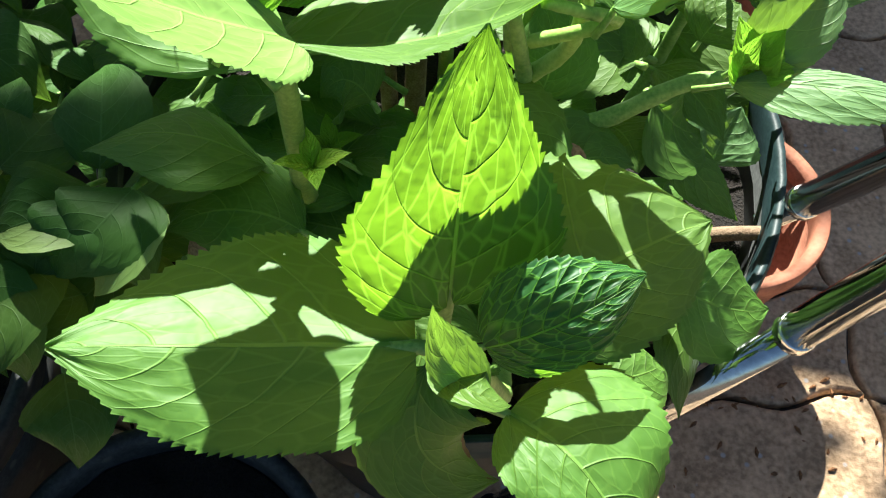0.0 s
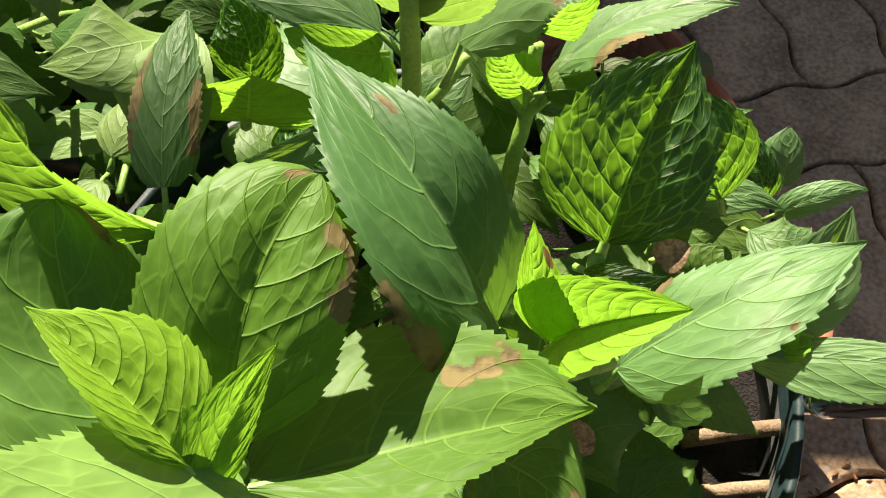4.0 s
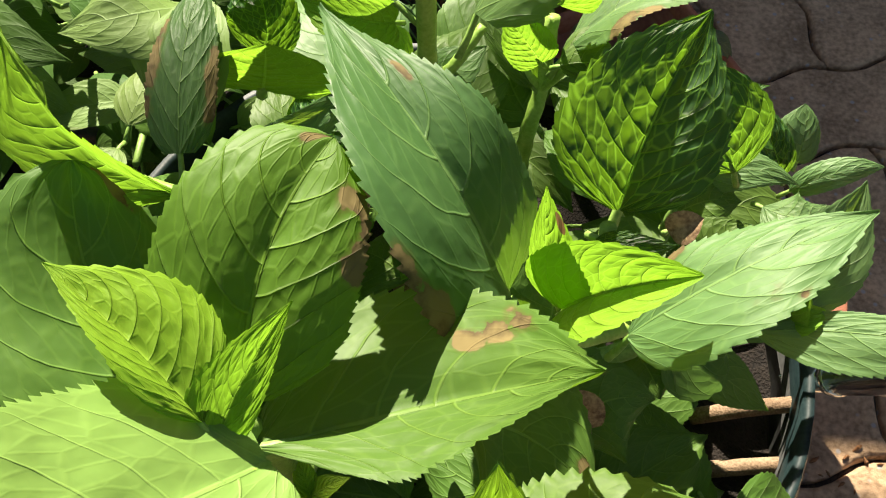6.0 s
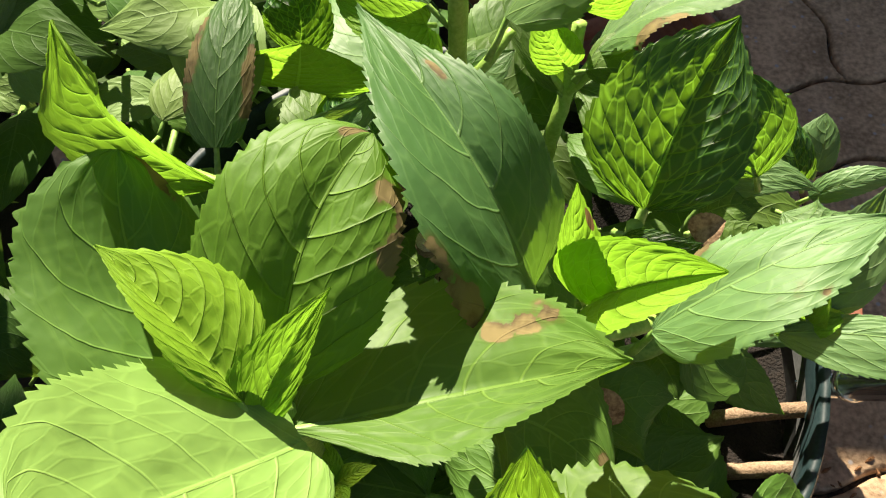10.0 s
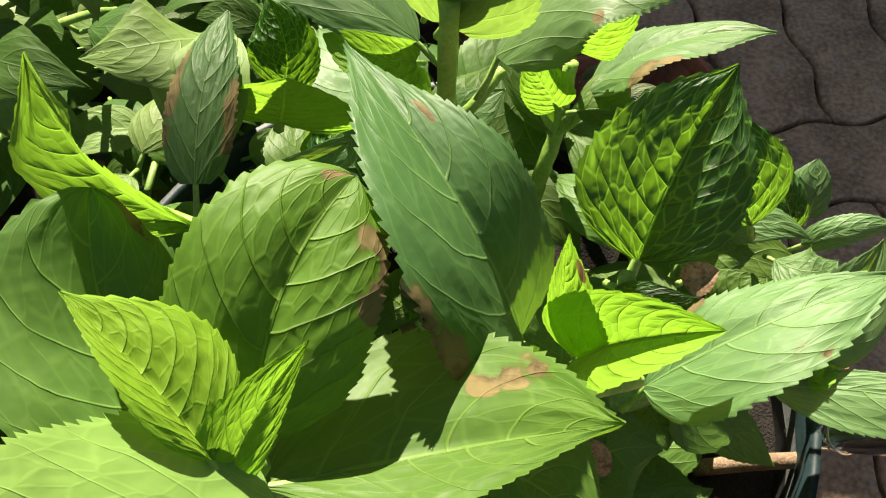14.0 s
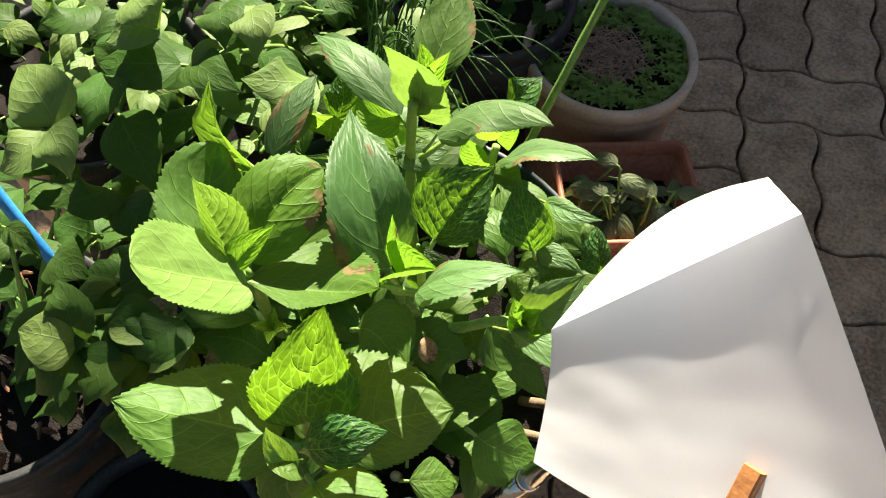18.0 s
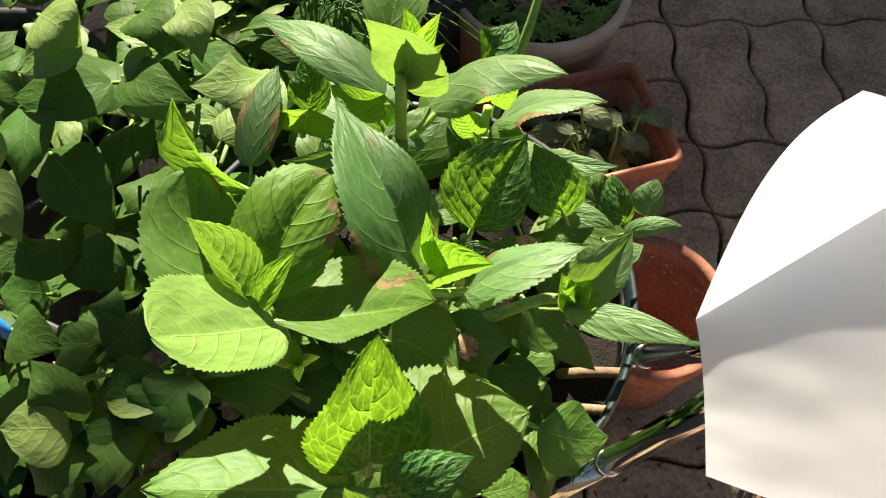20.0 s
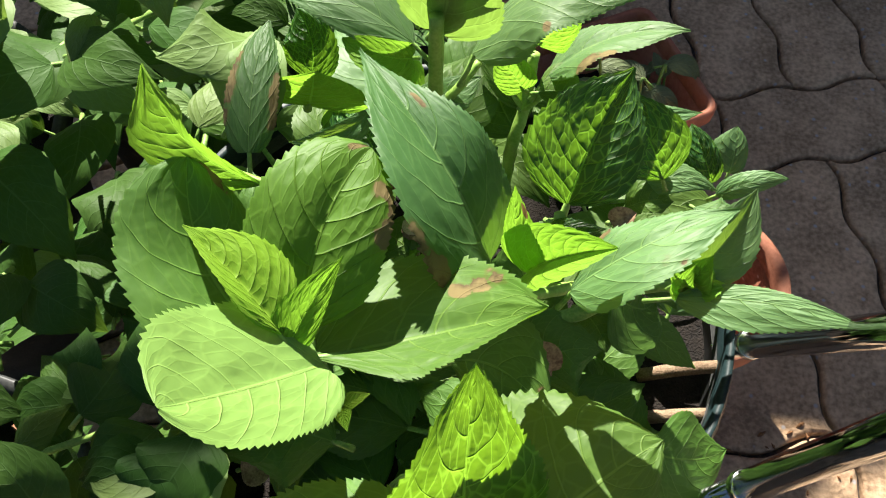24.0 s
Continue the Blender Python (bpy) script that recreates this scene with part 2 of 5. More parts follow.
TERRA = surface("terracotta", (0.22, 0.078, 0.042), (0.36, 0.145, 0.085), 22, rough=0.75, bump=0.2, spots=(0.55, 0.36, 0.27), spot_scale=120)
TERRA_P = surface("terracotta_plastic", (0.34, 0.108, 0.058), (0.47, 0.18, 0.105), 18, rough=0.5, bump=0.1)
TAN_POT = surface("tan_plastic", (0.30, 0.175, 0.115), (0.44, 0.28, 0.19), 25, rough=0.6, bump=0.15)
TAN_RIM = surface("tan_rim", (0.48, 0.35, 0.26), (0.66, 0.52, 0.41), 30, rough=0.6, bump=0.15)
SOIL = surface("soil", (0.004, 0.003, 0.0024), (0.015, 0.0105, 0.0075), 60, rough=0.95, bump=1.0, dist=0.006)
MULCH = surface("bark_mulch", (0.05, 0.022, 0.010), (0.22, 0.11, 0.055), 90, rough=0.8, bump=0.5, per_object=0.6)
STRAW = surface("dry_needles", (0.26, 0.15, 0.10), (0.52, 0.36, 0.25), 120, rough=0.8, per_object=0.5)
PAVER = surface("paver", (0.25, 0.163, 0.094), (0.60, 0.41, 0.255), 17, rough=0.85, bump=1.0, spec=0.2, spots=(0.38, 0.35, 0.33), spot_scale=95, per_object=0.25, detail=11, dist=0.004)
JOINT = surface("joint_sand", (0.03, 0.022, 0.017), (0.11, 0.08, 0.06), 70, rough=0.95, bump=1.0, dist=0.004)
LITTER = surface("leaf_litter", (0.08, 0.035, 0.015), (0.32, 0.15, 0.06), 150, rough=0.85, per_object=0.6)
CHROME = surface("dark_chrome", (0.33, 0.34, 0.34), (0.48, 0.49, 0.49), 25, rough=0.09, bump=0.03, metal=1.0)
COLLAR = surface("chrome_collar", (0.55, 0.55, 0.54), (0.7, 0.7, 0.69), 25, rough=0.16, bump=0.03, metal=1.0)
PIN = surface("clothespin_wood", (0.33, 0.13, 0.04), (0.50, 0.22, 0.075), 35, rough=0.55, bump=0.25)
WIRE = surface("spring_wire", (0.20, 0.19, 0.18), (0.4, 0.39, 0.37), 60, rough=0.35, metal=1.0)
BLUE = surface("blue_plastic", (0.02, 0.17, 0.48), (0.04, 0.25, 0.60), 30, rough=0.4, bump=0.05)
GRASS = surface("grass_blade", (0.03, 0.075, 0.02), (0.07, 0.15, 0.04), 60, rough=0.5)
TREE_LEAF = surface("tree_leaf", (0.03, 0.075, 0.015), (0.06, 0.12, 0.03), 30, rough=0.5)
PLASTER = surface("wall_render", (0.42, 0.37, 0.31), (0.58, 0.53, 0.46), 6, rough=0.9, bump=0.5)


def paper_material():
    m, ns, ln = material("white_paper")
    tc = node(ns, ln, "ShaderNodeTexCoord")
    fib = node(ns, ln, "ShaderNodeTexNoise", {"Vector": tc.outputs["Object"], "Scale": 700.0, "Detail": 4.0})
    soft = node(ns, ln, "ShaderNodeTexNoise", {"Vector": tc.outputs["Object"], "Scale": 22.0, "Detail": 2.0})
    col = blend(ns, ln, fib.outputs[0], (0.755, 0.785, 0.825), (0.83, 0.86, 0.90))
    bump = node(ns, ln, "ShaderNodeBump", {"Strength": 0.25, "Distance": 0.002, "Height": soft.outputs[0]})
    di = node(ns, ln, "ShaderNodeBsdfPrincipled", {"Base Color": col, "Roughness": 0.85, "Specular IOR Level": 0.2, "Normal": bump.outputs[0]})
    tr = node(ns, ln, "ShaderNodeBsdfTranslucent", {"Color": (0.83, 0.87, 0.93, 1), "Normal": bump.outputs[0]})
    mx = node(ns, ln, "ShaderNodeMixShader", {0: 0.54, 1: di.outputs[0], 2: tr.outputs[0]})
    node(ns, ln, "ShaderNodeOutputMaterial", {0: mx.outputs[0]})
    return m


PAPER = paper_material()
LEAF["dry"] = surface("dead_leaf", (0.10, 0.055, 0.028), (0.34, 0.235, 0.13), 70, rough=0.8, bump=0.5, dist=0.001)

# ---- building helpers ----


def thing(name, at, label, category, group="", kind=""):
    ob = new(name)
    ob.location = at
    ob.empty_display_size = 0.02
    bpy.context.view_layer.update()
    return tagged(ob, label, category, group, kind)


def as_mesh(name, verts, faces, mats, smooth=True, slots=None):
    me = bpy.data.meshes.new(name)
    me.from_pydata([tuple(v) for v in verts], [], faces)
    for mt in mats:
        me.materials.append(mt)
    if slots is not None:
        me.polygons.foreach_set("material_index", slots)
    if smooth:
        me.polygons.foreach_set("use_smooth", [True] * len(me.polygons))
    me.update()
    return me


def piece(name, me, parent=None, label=""):
    """Links a mesh given in world places as one object; under a thing, at the thing's own origin."""
    ob = new(name, me)
    if parent is not None:
        ob.parent = parent
        base = parent.location if parent.parent is None else Vector((0, 0, 0))
        ob.matrix_parent_inverse = Matrix.Translation(-base)
    if label:
        ob["label"] = label
    return ob


def tube_data(points, radii, sides=8, caps=True, off=0):
    """A tube along points, with a radius at each: vertices and faces."""
    pts = [Vector(p) for p in points]
    vs, fs = [], []
    side = None
    for i, p in enumerate(pts):
        d = (pts[min(i + 1, len(pts) - 1)] - pts[max(i - 1, 0)]).normalized()
        if side is None:
            side = d.orthogonal().normalized()
        side = (side - d * side.dot(d)).normalized()
        up = d.cross(side)
        for k in range(sides):
            a = 2 * math.pi * k / sides
            vs.append(p + (side * math.cos(a) + up * math.sin(a)) * radii[i])
    for i in range(len(pts) - 1):
        for k in range(sides):
            k2 = (k + 1) % sides
            fs.append((off + i * sides + k, off + i * sides + k2, off + (i + 1) * sides + k2, off + (i + 1) * sides + k))
    if caps:
        fs.append(tuple(off + k for k in reversed(range(sides))))
        fs.append(tuple(off + (len(pts) - 1) * sides + k for k in range(sides)))
    return vs, fs


def smooth_line(points, n):
    """A soft curve through the points (Catmull-Rom)."""
    p = [Vector(q) for q in points]
    p = [2 * p[0] - p[1]] + p + [2 * p[-1] - p[-2]]
    out = []
    for i in range(1, len(p) - 2):
        for k in range(n):
            t = k / n
            a, b, c, d = p[i - 1], p[i], p[i + 1], p[i + 2]
            out.append(0.5 * (2 * b + (c - a) * t + (2 * a - 5 * b + 4 * c - d) * t * t + (3 * b - a - 3 * c + d) * t ** 3))
    return out + [p[-2]]


def stem(parent, points, r0, r1, mat=None, name="stem", label=""):
    line = smooth_line(points, 6)
    n = len(line)
    radii = [(r0 + (r1 - r0) * i / (n - 1)) * (1 + 0.06 * math.sin(i * 2.1)) for i in range(n)]
    vs, fs = tube_data(line, radii, 9)
    return piece(name, as_mesh(name, vs, fs, [mat or STEM]), parent, label)


def lathe_data(profile, n=48, cx=0.0, cy=0.0):
    """A turned body from (radius, height) pairs."""
    vs, fs = [], []
    for r, z in profile:
        for k in range(n):
            a = 2 * math.pi * k / n
            vs.append((cx + r * math.cos(a), cy + r * math.sin(a), z))
    for i in range(len(profile) - 1):
        for k in range(n):
            k2 = (k + 1) % n
            fs.append((i * n + k, i * n + k2, (i + 1) * n + k2, (i + 1) * n + k))
    fs.append(tuple(reversed(range(n))))
    fs.append(tuple((len(profile) - 1) * n + k for k in range(n)))
    return vs, fs


LEAF_RNG = random.Random(7)
VEINS = {"young": 8.0, "deep": 7.0, "shrub": 6.0, "shrublit": 6.0, "wilted": 6.0}
PROFILE = ((0.0, 0.03), (0.05, 0.34), (0.12, 0.62), (0.20, 0.83), (0.30, 0.97), (0.38, 1.0), (0.48, 0.97), (0.60, 0.83), (0.72, 0.61), (0.82, 0.39), (0.90, 0.20), (0.95, 0.085), (1.0, 0.0))
ROUND = ((0.0, 0.30), (0.05, 0.58), (0.13, 0.84), (0.26, 0.99), (0.45, 1.0), (0.62, 0.97), (0.78, 0.84), (0.88, 0.66), (0.95, 0.42), (0.985, 0.2), (1.0, 0.05))
OVATE = ((0.0, 0.12), (0.03, 0.42), (0.08, 0.70), (0.16, 0.91), (0.26, 1.0), (0.38, 0.98), (0.50, 0.88), (0.62, 0.71), (0.74, 0.50), (0.85, 0.27), (0.92, 0.13), (0.97, 0.05), (1.0, 0.0))
BROAD = ((0.0, 0.42), (0.04, 0.66), (0.10, 0.84), (0.20, 0.97), (0.30, 1.0), (0.42, 1.0), (0.55, 0.94), (0.68, 0.80), (0.80, 0.58), (0.90, 0.32), (0.96, 0.13), (1.0, 0.0))
OVAL = ((0.0, 0.10), (0.04, 0.42), (0.10, 0.68), (0.20, 0.91), (0.32, 1.0), (0.45, 0.99), (0.58, 0.88), (0.70, 0.69), (0.80, 0.47), (0.88, 0.27), (0.94, 0.12), (1.0, 0.0))
TRIANGLE = ((0.0, 0.30), (0.04, 0.58), (0.10, 0.76), (0.20, 0.93), (0.32, 1.0), (0.44, 0.93), (0.56, 0.76), (0.68, 0.57), (0.80, 0.37), (0.89, 0.22), (0.95, 0.11), (1.0, 0.0))
BLUFF = ((0.0, 0.50), (0.04, 0.68), (0.10, 0.82), (0.22, 0.96), (0.36, 1.0), (0.52, 1.0), (0.66, 0.97), (0.78, 0.88), (0.88, 0.71), (0.95, 0.48), (0.985, 0.24), (1.0, 0.05))
HORN = ((0.0, 0.05), (0.15, 0.30), (0.35, 0.62), (0.55, 0.90), (0.66, 1.0), (0.72, 0.85), (0.78, 0.55), (0.85, 0.30), (0.92, 0.15), (1.0, 0.0))


def outline(u, table=PROFILE):
    """Half width of a leaf blade along its length, as a share of the greatest."""
    return float(np.interp(u, [q[0] for q in table], [q[1] for q in table]))


def leaf(parent, kind, base, mid, tip, width=0.04, facing=(0, 0, 1), fold=0.0, blister=1.0, dry=(), teeth=0, node_at=None, wave=1.0, name="leaf",
         left=None, right=None, shape=None, arch=0.1, quilt=1.0):
    """One leaf: a toothed, veined blade on a curved midrib from base through mid to tip, with its stalk. left and right, where
    given, are the widest points of its halves (seen from its upper face, base to tip); else width, facing and fold shape them."""
    r = LEAF_RNG
    b, m, t = Vector(base), Vector(mid), Vector(tip)
    length = (m - b).length + (t - m).length
    small = kind in ("shrub", "shrublit", "wilted")
    hero = left is not None
    teeth = teeth or (max(12, min(34, int(length / 0.0034))) if not small else max(9, int(length / 0.0055)))
    rows, cols = (4 * teeth, 20) if hero and length > 0.035 else (2 * teeth, 4 if small else 9 if length > 0.04 else 6)
    um = (m - b).length / length
    table = shape or (OVATE if small else PROFILE)
    tab_u, tab_w = [q[0] for q in table], [q[1] for q in table]
    ctrl = (m - b * (1 - um) ** 2 - t * um ** 2) / (2 * um * (1 - um))

    def mid_line(u):
        return b * (1 - u) ** 2 + ctrl * 2 * u * (1 - u) + t * u ** 2

    if hero:
        nrm = (t - b).cross(Vector(left) - Vector(right)).normalized()
    else:
        nrm = Vector(facing).normalized()

    def axes(u):
        d = (mid_line(min(1, u + 0.01)) - mid_line(max(0, u - 0.01))).normalized()
        nn = (nrm - d * nrm.dot(d)).normalized()
        return d, nn, nn.cross(d).normalized()

    halves = []
    for edge, sign in ((left, 1), (right, -1)):
        if edge is None:
            halves.append((width / 2, fold * width / 2))
            continue
        e = Vector(edge)
        u = min((k / 40 for k in range(4, 34)), key=lambda q: abs((e - mid_line(q)).dot(axes(q)[0])))
        d, nn, side = axes(u)
        w = max(0.45, float(np.interp(u, tab_u, tab_w)))
        off = e - mid_line(u)
        halves.append((max(0.002, sign * off.dot(side)) / w, off.dot(nn) / w))
    span = halves[0][0] + halves[1][0]
    ph, ph2 = r.uniform(0, 6.28), r.uniform(0, 6.28)
    wav, vein_n = r.uniform(0.02, 0.05) * wave, VEINS.get(kind, 5.6)
    jag = [r.uniform(0.6, 1.4) for _ in range(rows + 2)]
    vs, uvs, dr = [], [], []
    step_n = rows // teeth
    for i in range(rows + 1):
        u = i / rows
        p = mid_line(u)
        d, nn, side = axes(u)
        ow = float(np.interp(u, tab_u, tab_w))
        for j in range(-cols, cols + 1):
            v = j / cols
            v = math.copysign(abs(v) ** 0.9, v) if v else 0.0
            a = abs(v)
            reach, lift = halves[0 if v > 0 else 1]
            hw = reach * ow
            w, along = hw * a, 0.0
            if abs(j) == cols and 0 < i < rows:
                ph_t = (i % step_n) / step_n
                k = jag[i // step_n]
                # each tooth rises slowly towards the tip of the leaf, then drops back
                w *= 1 + (0.03 if small else 0.058) * k * (ph_t - 0.6)
                along = length * (0.006 if small else 0.013) * k * ph_t
            z = lift * ow * a + arch * 4 * hw * a * (1 - a) * 0.5
            z += wav * span * a * a * math.sin(9 * u + ph + (1.7 if v > 0 else 0)) * ow
            bay = vein_n * (u - 0.36 * a ** 1.35 + (0.06 if v > 0 else 0))
            if 0 < a < 1:
                q = math.sin(math.pi * bay) ** 2 * math.sin(math.pi * min(1, a * 1.02)) ** 0.6
                cell = math.floor(bay) * 2.3 + ph
                lump = 0.75 + 0.5 * noise.noise((cell * 1.3, a * 5.5, ph2 + (9 if v > 0 else 0)))
                z += (quilt if hero else blister) * 0.00036 * q * lump * (span / 0.05) * ow
            z += 0.02 * span * noise.noise((u * 3.5 + ph, v * 2.2, ph2)) * min(1, 3 * a) + 0.006 * span * noise.noise((u * 9 + ph, v * 7, ph2))
            vs.append(p + side * math.copysign(w, v) + nn * z + d * along)
            uvs.append((u, v))
            dd = 0.0
            for du, dv, rad in dry:
                dd = max(dd, 1 - math.hypot(u - du, (v - dv) * 0.42) / rad * 0.8)
            dr.append(max(0.0, dd))
    c = 2 * cols + 1
    fs = [(i * c + j, i * c + j + 1, (i + 1) * c + j + 1, (i + 1) * c + j) for i in range(rows) for j in range(c - 1)]
    slots = [0] * len(fs)
    # stalk and raised midrib on the underside
    start = Vector(node_at) if node_at is not None else b - (mid_line(0.08) - b).normalized() * length * 0.16 - nrm * length * 0.05
    line = [start, start.lerp(b, 0.55) - nrm * length * 0.012, b - nrm * 0.0012] + [mid_line(k / 5) - nrm * (0.0021 - 0.0003 * k) for k in range(1, 2)]
    sr = max(0.0011, min(0.0028, span * 0.034))
    tv, tf = tube_data(line, [sr * q for q in (1.15, 1.0, 0.9, 0.3)], 6, True, len(vs))
    fs += tf
    slots += [1] * len(tf)
    vs += tv
    uvs += [(0.0, 0.0)] * len(tv)
    dr += [0.0] * len(tv)
    me = as_mesh(name, vs, fs, [LEAF[kind], STEM_LIME if kind in ("young", "lime") else STEM], True, slots)
    lay = me.uv_layers.new(name="blade")
    idx = np.zeros(len(me.loops), dtype=np.int32)
    me.loops.foreach_get("vertex_index", idx)
    lay.data.foreach_set("uv", np.array(uvs, dtype=np.float32)[idx].ravel())
    at = me.attributes.new("dry", "FLOAT", "POINT")
    at.data.foreach_set("value", dr)
    return piece(name, me, parent)


def rosette_leaf_mesh(kind, length, width, bend):
    """A small leaf along +x at the origin, for sprigs and ground cover."""
    vs, uvs, fs = [], [], []
    for i in range(7):
        u = i / 6
        for j in (-1, 0, 1):
            hw = outline(u) * width / 2 if i else width * 0.06
            vs.append((length * u, hw * j, bend * length * u * (1.2 - u) * 1.6 + abs(j) * hw * 0.35))
            uvs.append((u, float(j)))
    for i in range(6):
        for j in range(2):
            k = i * 3 + j
            fs.append((k, k + 3, k + 4, k + 1))
    return vs, fs, uvs

# ---- ground and paving ----
PW = 0.107                                      # width of a paver; twice that is its length
PO = Vector((0.355, 1.121, 0))
PA, PB = Vector((0.968, 0.251, 0)), Vector((0.268, -0.963, 0))


def ground_sheet():
    n, half = 40, 60.0
    vs, fs = [], []
    for i in range(n + 1):
        for j in range(n + 1):
            a, b = 2 * i / n - 1, 2 * j / n - 1
            x, y = half * abs(a) ** 3 * math.copysign(1, a), half * abs(b) ** 3 * math.copysign(1, b)
            vs.append((x, y, -0.011 + 0.001 * noise.noise((x * 9, y * 9, 0))))
    for i in range(n):
        for j in range(n):
            k = i * (n + 1) + j
            fs.append((k, k + n + 1, k + n + 2, k + 1))
    return piece("ground", as_mesh("ground", vs, fs, [JOINT]))


tagged(ground_sheet(), "dark sandy bedding under the pavers, reaching far off", "ground", kind="structure")


def paver_mesh(along_b, seed):
    """One interlocking paver with wavy edges, rounded top edge and sides; its corner lies at the origin."""
    r = random.Random(seed)
    la, lb = (1, 2) if along_b else (2, 1)
    amp, per = 0.0060, 8
    ring = []
    for k in range(la * per):
        ring.append((k / per, 0.0, 0, 1))
    for k in range(lb * per):
        ring.append((la, k / per, 1, 0))
    for k in range(la * per):
        ring.append((la - k / per, lb, 0, 1))
    for k in range(lb * per):
        ring.append((0.0, lb - k / per, 1, 0))
    base = []
    for a, b, wa, wb in ring:
        s = amp * math.sin(2 * math.pi * (a if wb else b))
        base.append(Vector((a * PW + (s if wa else 0), b * PW + (s if wb else 0), 0)))
    mid = Vector((la * PW / 2, lb * PW / 2, 0))

    def inset(d, z, rough=0.0):
        out = []
        n = len(base)
        for i, p in enumerate(base):
            t = (base[(i + 1) % n] - base[i - 1]).normalized()
            inn = Vector((-t.y, t.x, 0))
            q = p + inn * (d + rough * r.uniform(-1, 1))
            out.append(PA * q.x + PB * q.y + Vector((0, 0, z)))
        return out

    rings = [inset(0.0022, -0.05), inset(0.0022, -0.0055, 0.0005), inset(0.0035, -0.0015, 0.0006), inset(0.0065, 0.0, 0.0008)]
    n = len(base)
    vs = [v for q in rings for v in q]
    fs = []
    for i in range(3):
        for k in range(n):
            k2 = (k + 1) % n
            fs.append((i * n + k, (i + 1) * n + k, (i + 1) * n + k2, i * n + k2))
    fs.append(tuple(3 * n + k for k in reversed(range(n))))
    me = as_mesh("paver", vs, fs, [PAVER], False)
    me.polygons.foreach_set("use_smooth", [True] * (3 * n) + [False])
    return me


PAVERS = {flag: [paver_mesh(flag, 3 * q + flag) for q in range(3)] for flag in (True, False)}
pavement = thing("pavement", (0.6, 0.8, 0), "grey interlocking concrete pavers with wavy edges and dark joints", "pavement", kind="structure")


def lay_paver(a, b, along_b, rng):
    at = PO + PA * (a * PW) + PB * (b * PW)
    if not (-0.9 < at.x < 1.6 and -0.8 < at.y < 1.9):
        return
    ob = new("paver", rng.choice(PAVERS[along_b]))
    ob.parent = pavement
    ob.matrix_parent_inverse = Matrix.Translation(-pavement.location)
    ob.location = at + Vector((0, 0, rng.uniform(-0.0012, 0.0012)))
    ob.rotation_euler = (rng.uniform(-0.006, 0.006), rng.uniform(-0.006, 0.006), 0)


# ---- pots and planters ----


def round_pot(name, at, r_top, r_foot, height, label, mat, rim_mat, soil_drop=0.05, wall=0.004, lip=0.006, soil=True, ribs=0):
    pot = thing(name, (at[0], at[1], 0), label, "plant pot")
    x, y = at
    drop = height - 0.022
    prof = [(r_foot, 0.0), (r_foot + 0.003, 0.004)]
    for k in range(1, 9):
        q = k / 8
        rr = r_foot + (r_top - lip - r_foot) * q
        prof.append((rr + (0.0016 if ribs and k % 2 else 0), drop * q))
    prof += [(r_top - lip - wall, drop), (r_top - lip - wall, height - soil_drop - 0.02)]
    for k in range(1, 6):
        prof.append(((r_top - lip - wall) * (1 - k * 0.15) - 0.004, height - soil_drop - 0.02 if soil else max(0.008, height * (1 - k * 0.4))))
    if not soil:
        prof = prof[:-5] + [(r_foot + (r_top - r_foot) * 0.5 - wall, height * 0.5), (r_foot - wall, 0.014), (r_foot * 0.86, 0.010), (r_foot * 0.84, 0.013), (r_foot * 0.6, 0.010), (r_foot * 0.58, 0.012), (0.012, 0.012)]
    vs, fs = lathe_data(prof, 56, x, y)
    piece("body", as_mesh("body", vs, fs, [mat]), pot)
    rim = [(r_top - lip, drop + 0.0005), (r_top - 0.001, drop + 0.002), (r_top, height - 0.006), (r_top - 0.0015, height - 0.001), (r_top - lip * 0.6, height),
           (r_top - lip - wall, height - 0.003), (r_top - lip - wall - 0.0006, drop + 0.001)]
    vs, fs = lathe_data(rim, 64, x, y)
    piece("rim", as_mesh("rim", vs, fs[:-2], [rim_mat]), pot)
    if soil:
        n, rs = 40, r_top - lip - wall - 0.0015
        vs, fs = [(x, y, height - soil_drop + 0.004)], []
        for i in range(1, 9):
            for k in range(n):
                a, rr = 2 * math.pi * k / n, rs * i / 8
                px, py = x + rr * math.cos(a), y + rr * math.sin(a)
                vs.append((px, py, height - soil_drop + 0.006 * noise.noise((px * 45, py * 45, 1)) + 0.004 * noise.noise((px * 150, py * 150, 4))))
        for k in range(n):
            fs.append((0, 1 + k, 1 + (k + 1) % n))
        for i in range(7):
            for k in range(n):
                k2 = (k + 1) % n
                fs.append((1 + i * n + k, 1 + (i + 1) * n + k, 1 + (i + 1) * n + k2, 1 + i * n + k2))
        piece("soil", as_mesh("soil", vs, fs, [SOIL]), pot, "dark potting soil")
    return pot


MAIN = (0.138, 0.414)
round_pot("plant_pot", MAIN, 0.173, 0.088, 0.400, "large black plastic plant pot holding the hydrangea", BLACK, RIM, 0.045, wall=0.003, lip=0.003)
LEFT_POT = (-0.151, 0.242)
round_pot("plant_pot", LEFT_POT, 0.117, 0.08, 0.340, "black plastic pot with bark mulch holding a leafy shrub", BLACK, BLACK, 0.03)
round_pot("plant_pot", (0.046, 0.184), 0.086, 0.062, 0.290, "small black nursery pot between two larger pots", BLACK, BLACK, 0.02)
round_pot("plant_pot", (0.008, 0.905), 0.115, 0.085, 0.270, "black ribbed nursery pot with bare dark soil", BLACK, BLACK, 0.06, ribs=1)
round_pot("plant_pot", (0.175, 0.915), 0.106, 0.078, 0.240, "tan plastic pot with low rosette plants and dry needles", TAN_POT, TAN_RIM, 0.022, wall=0.005, lip=0.005)
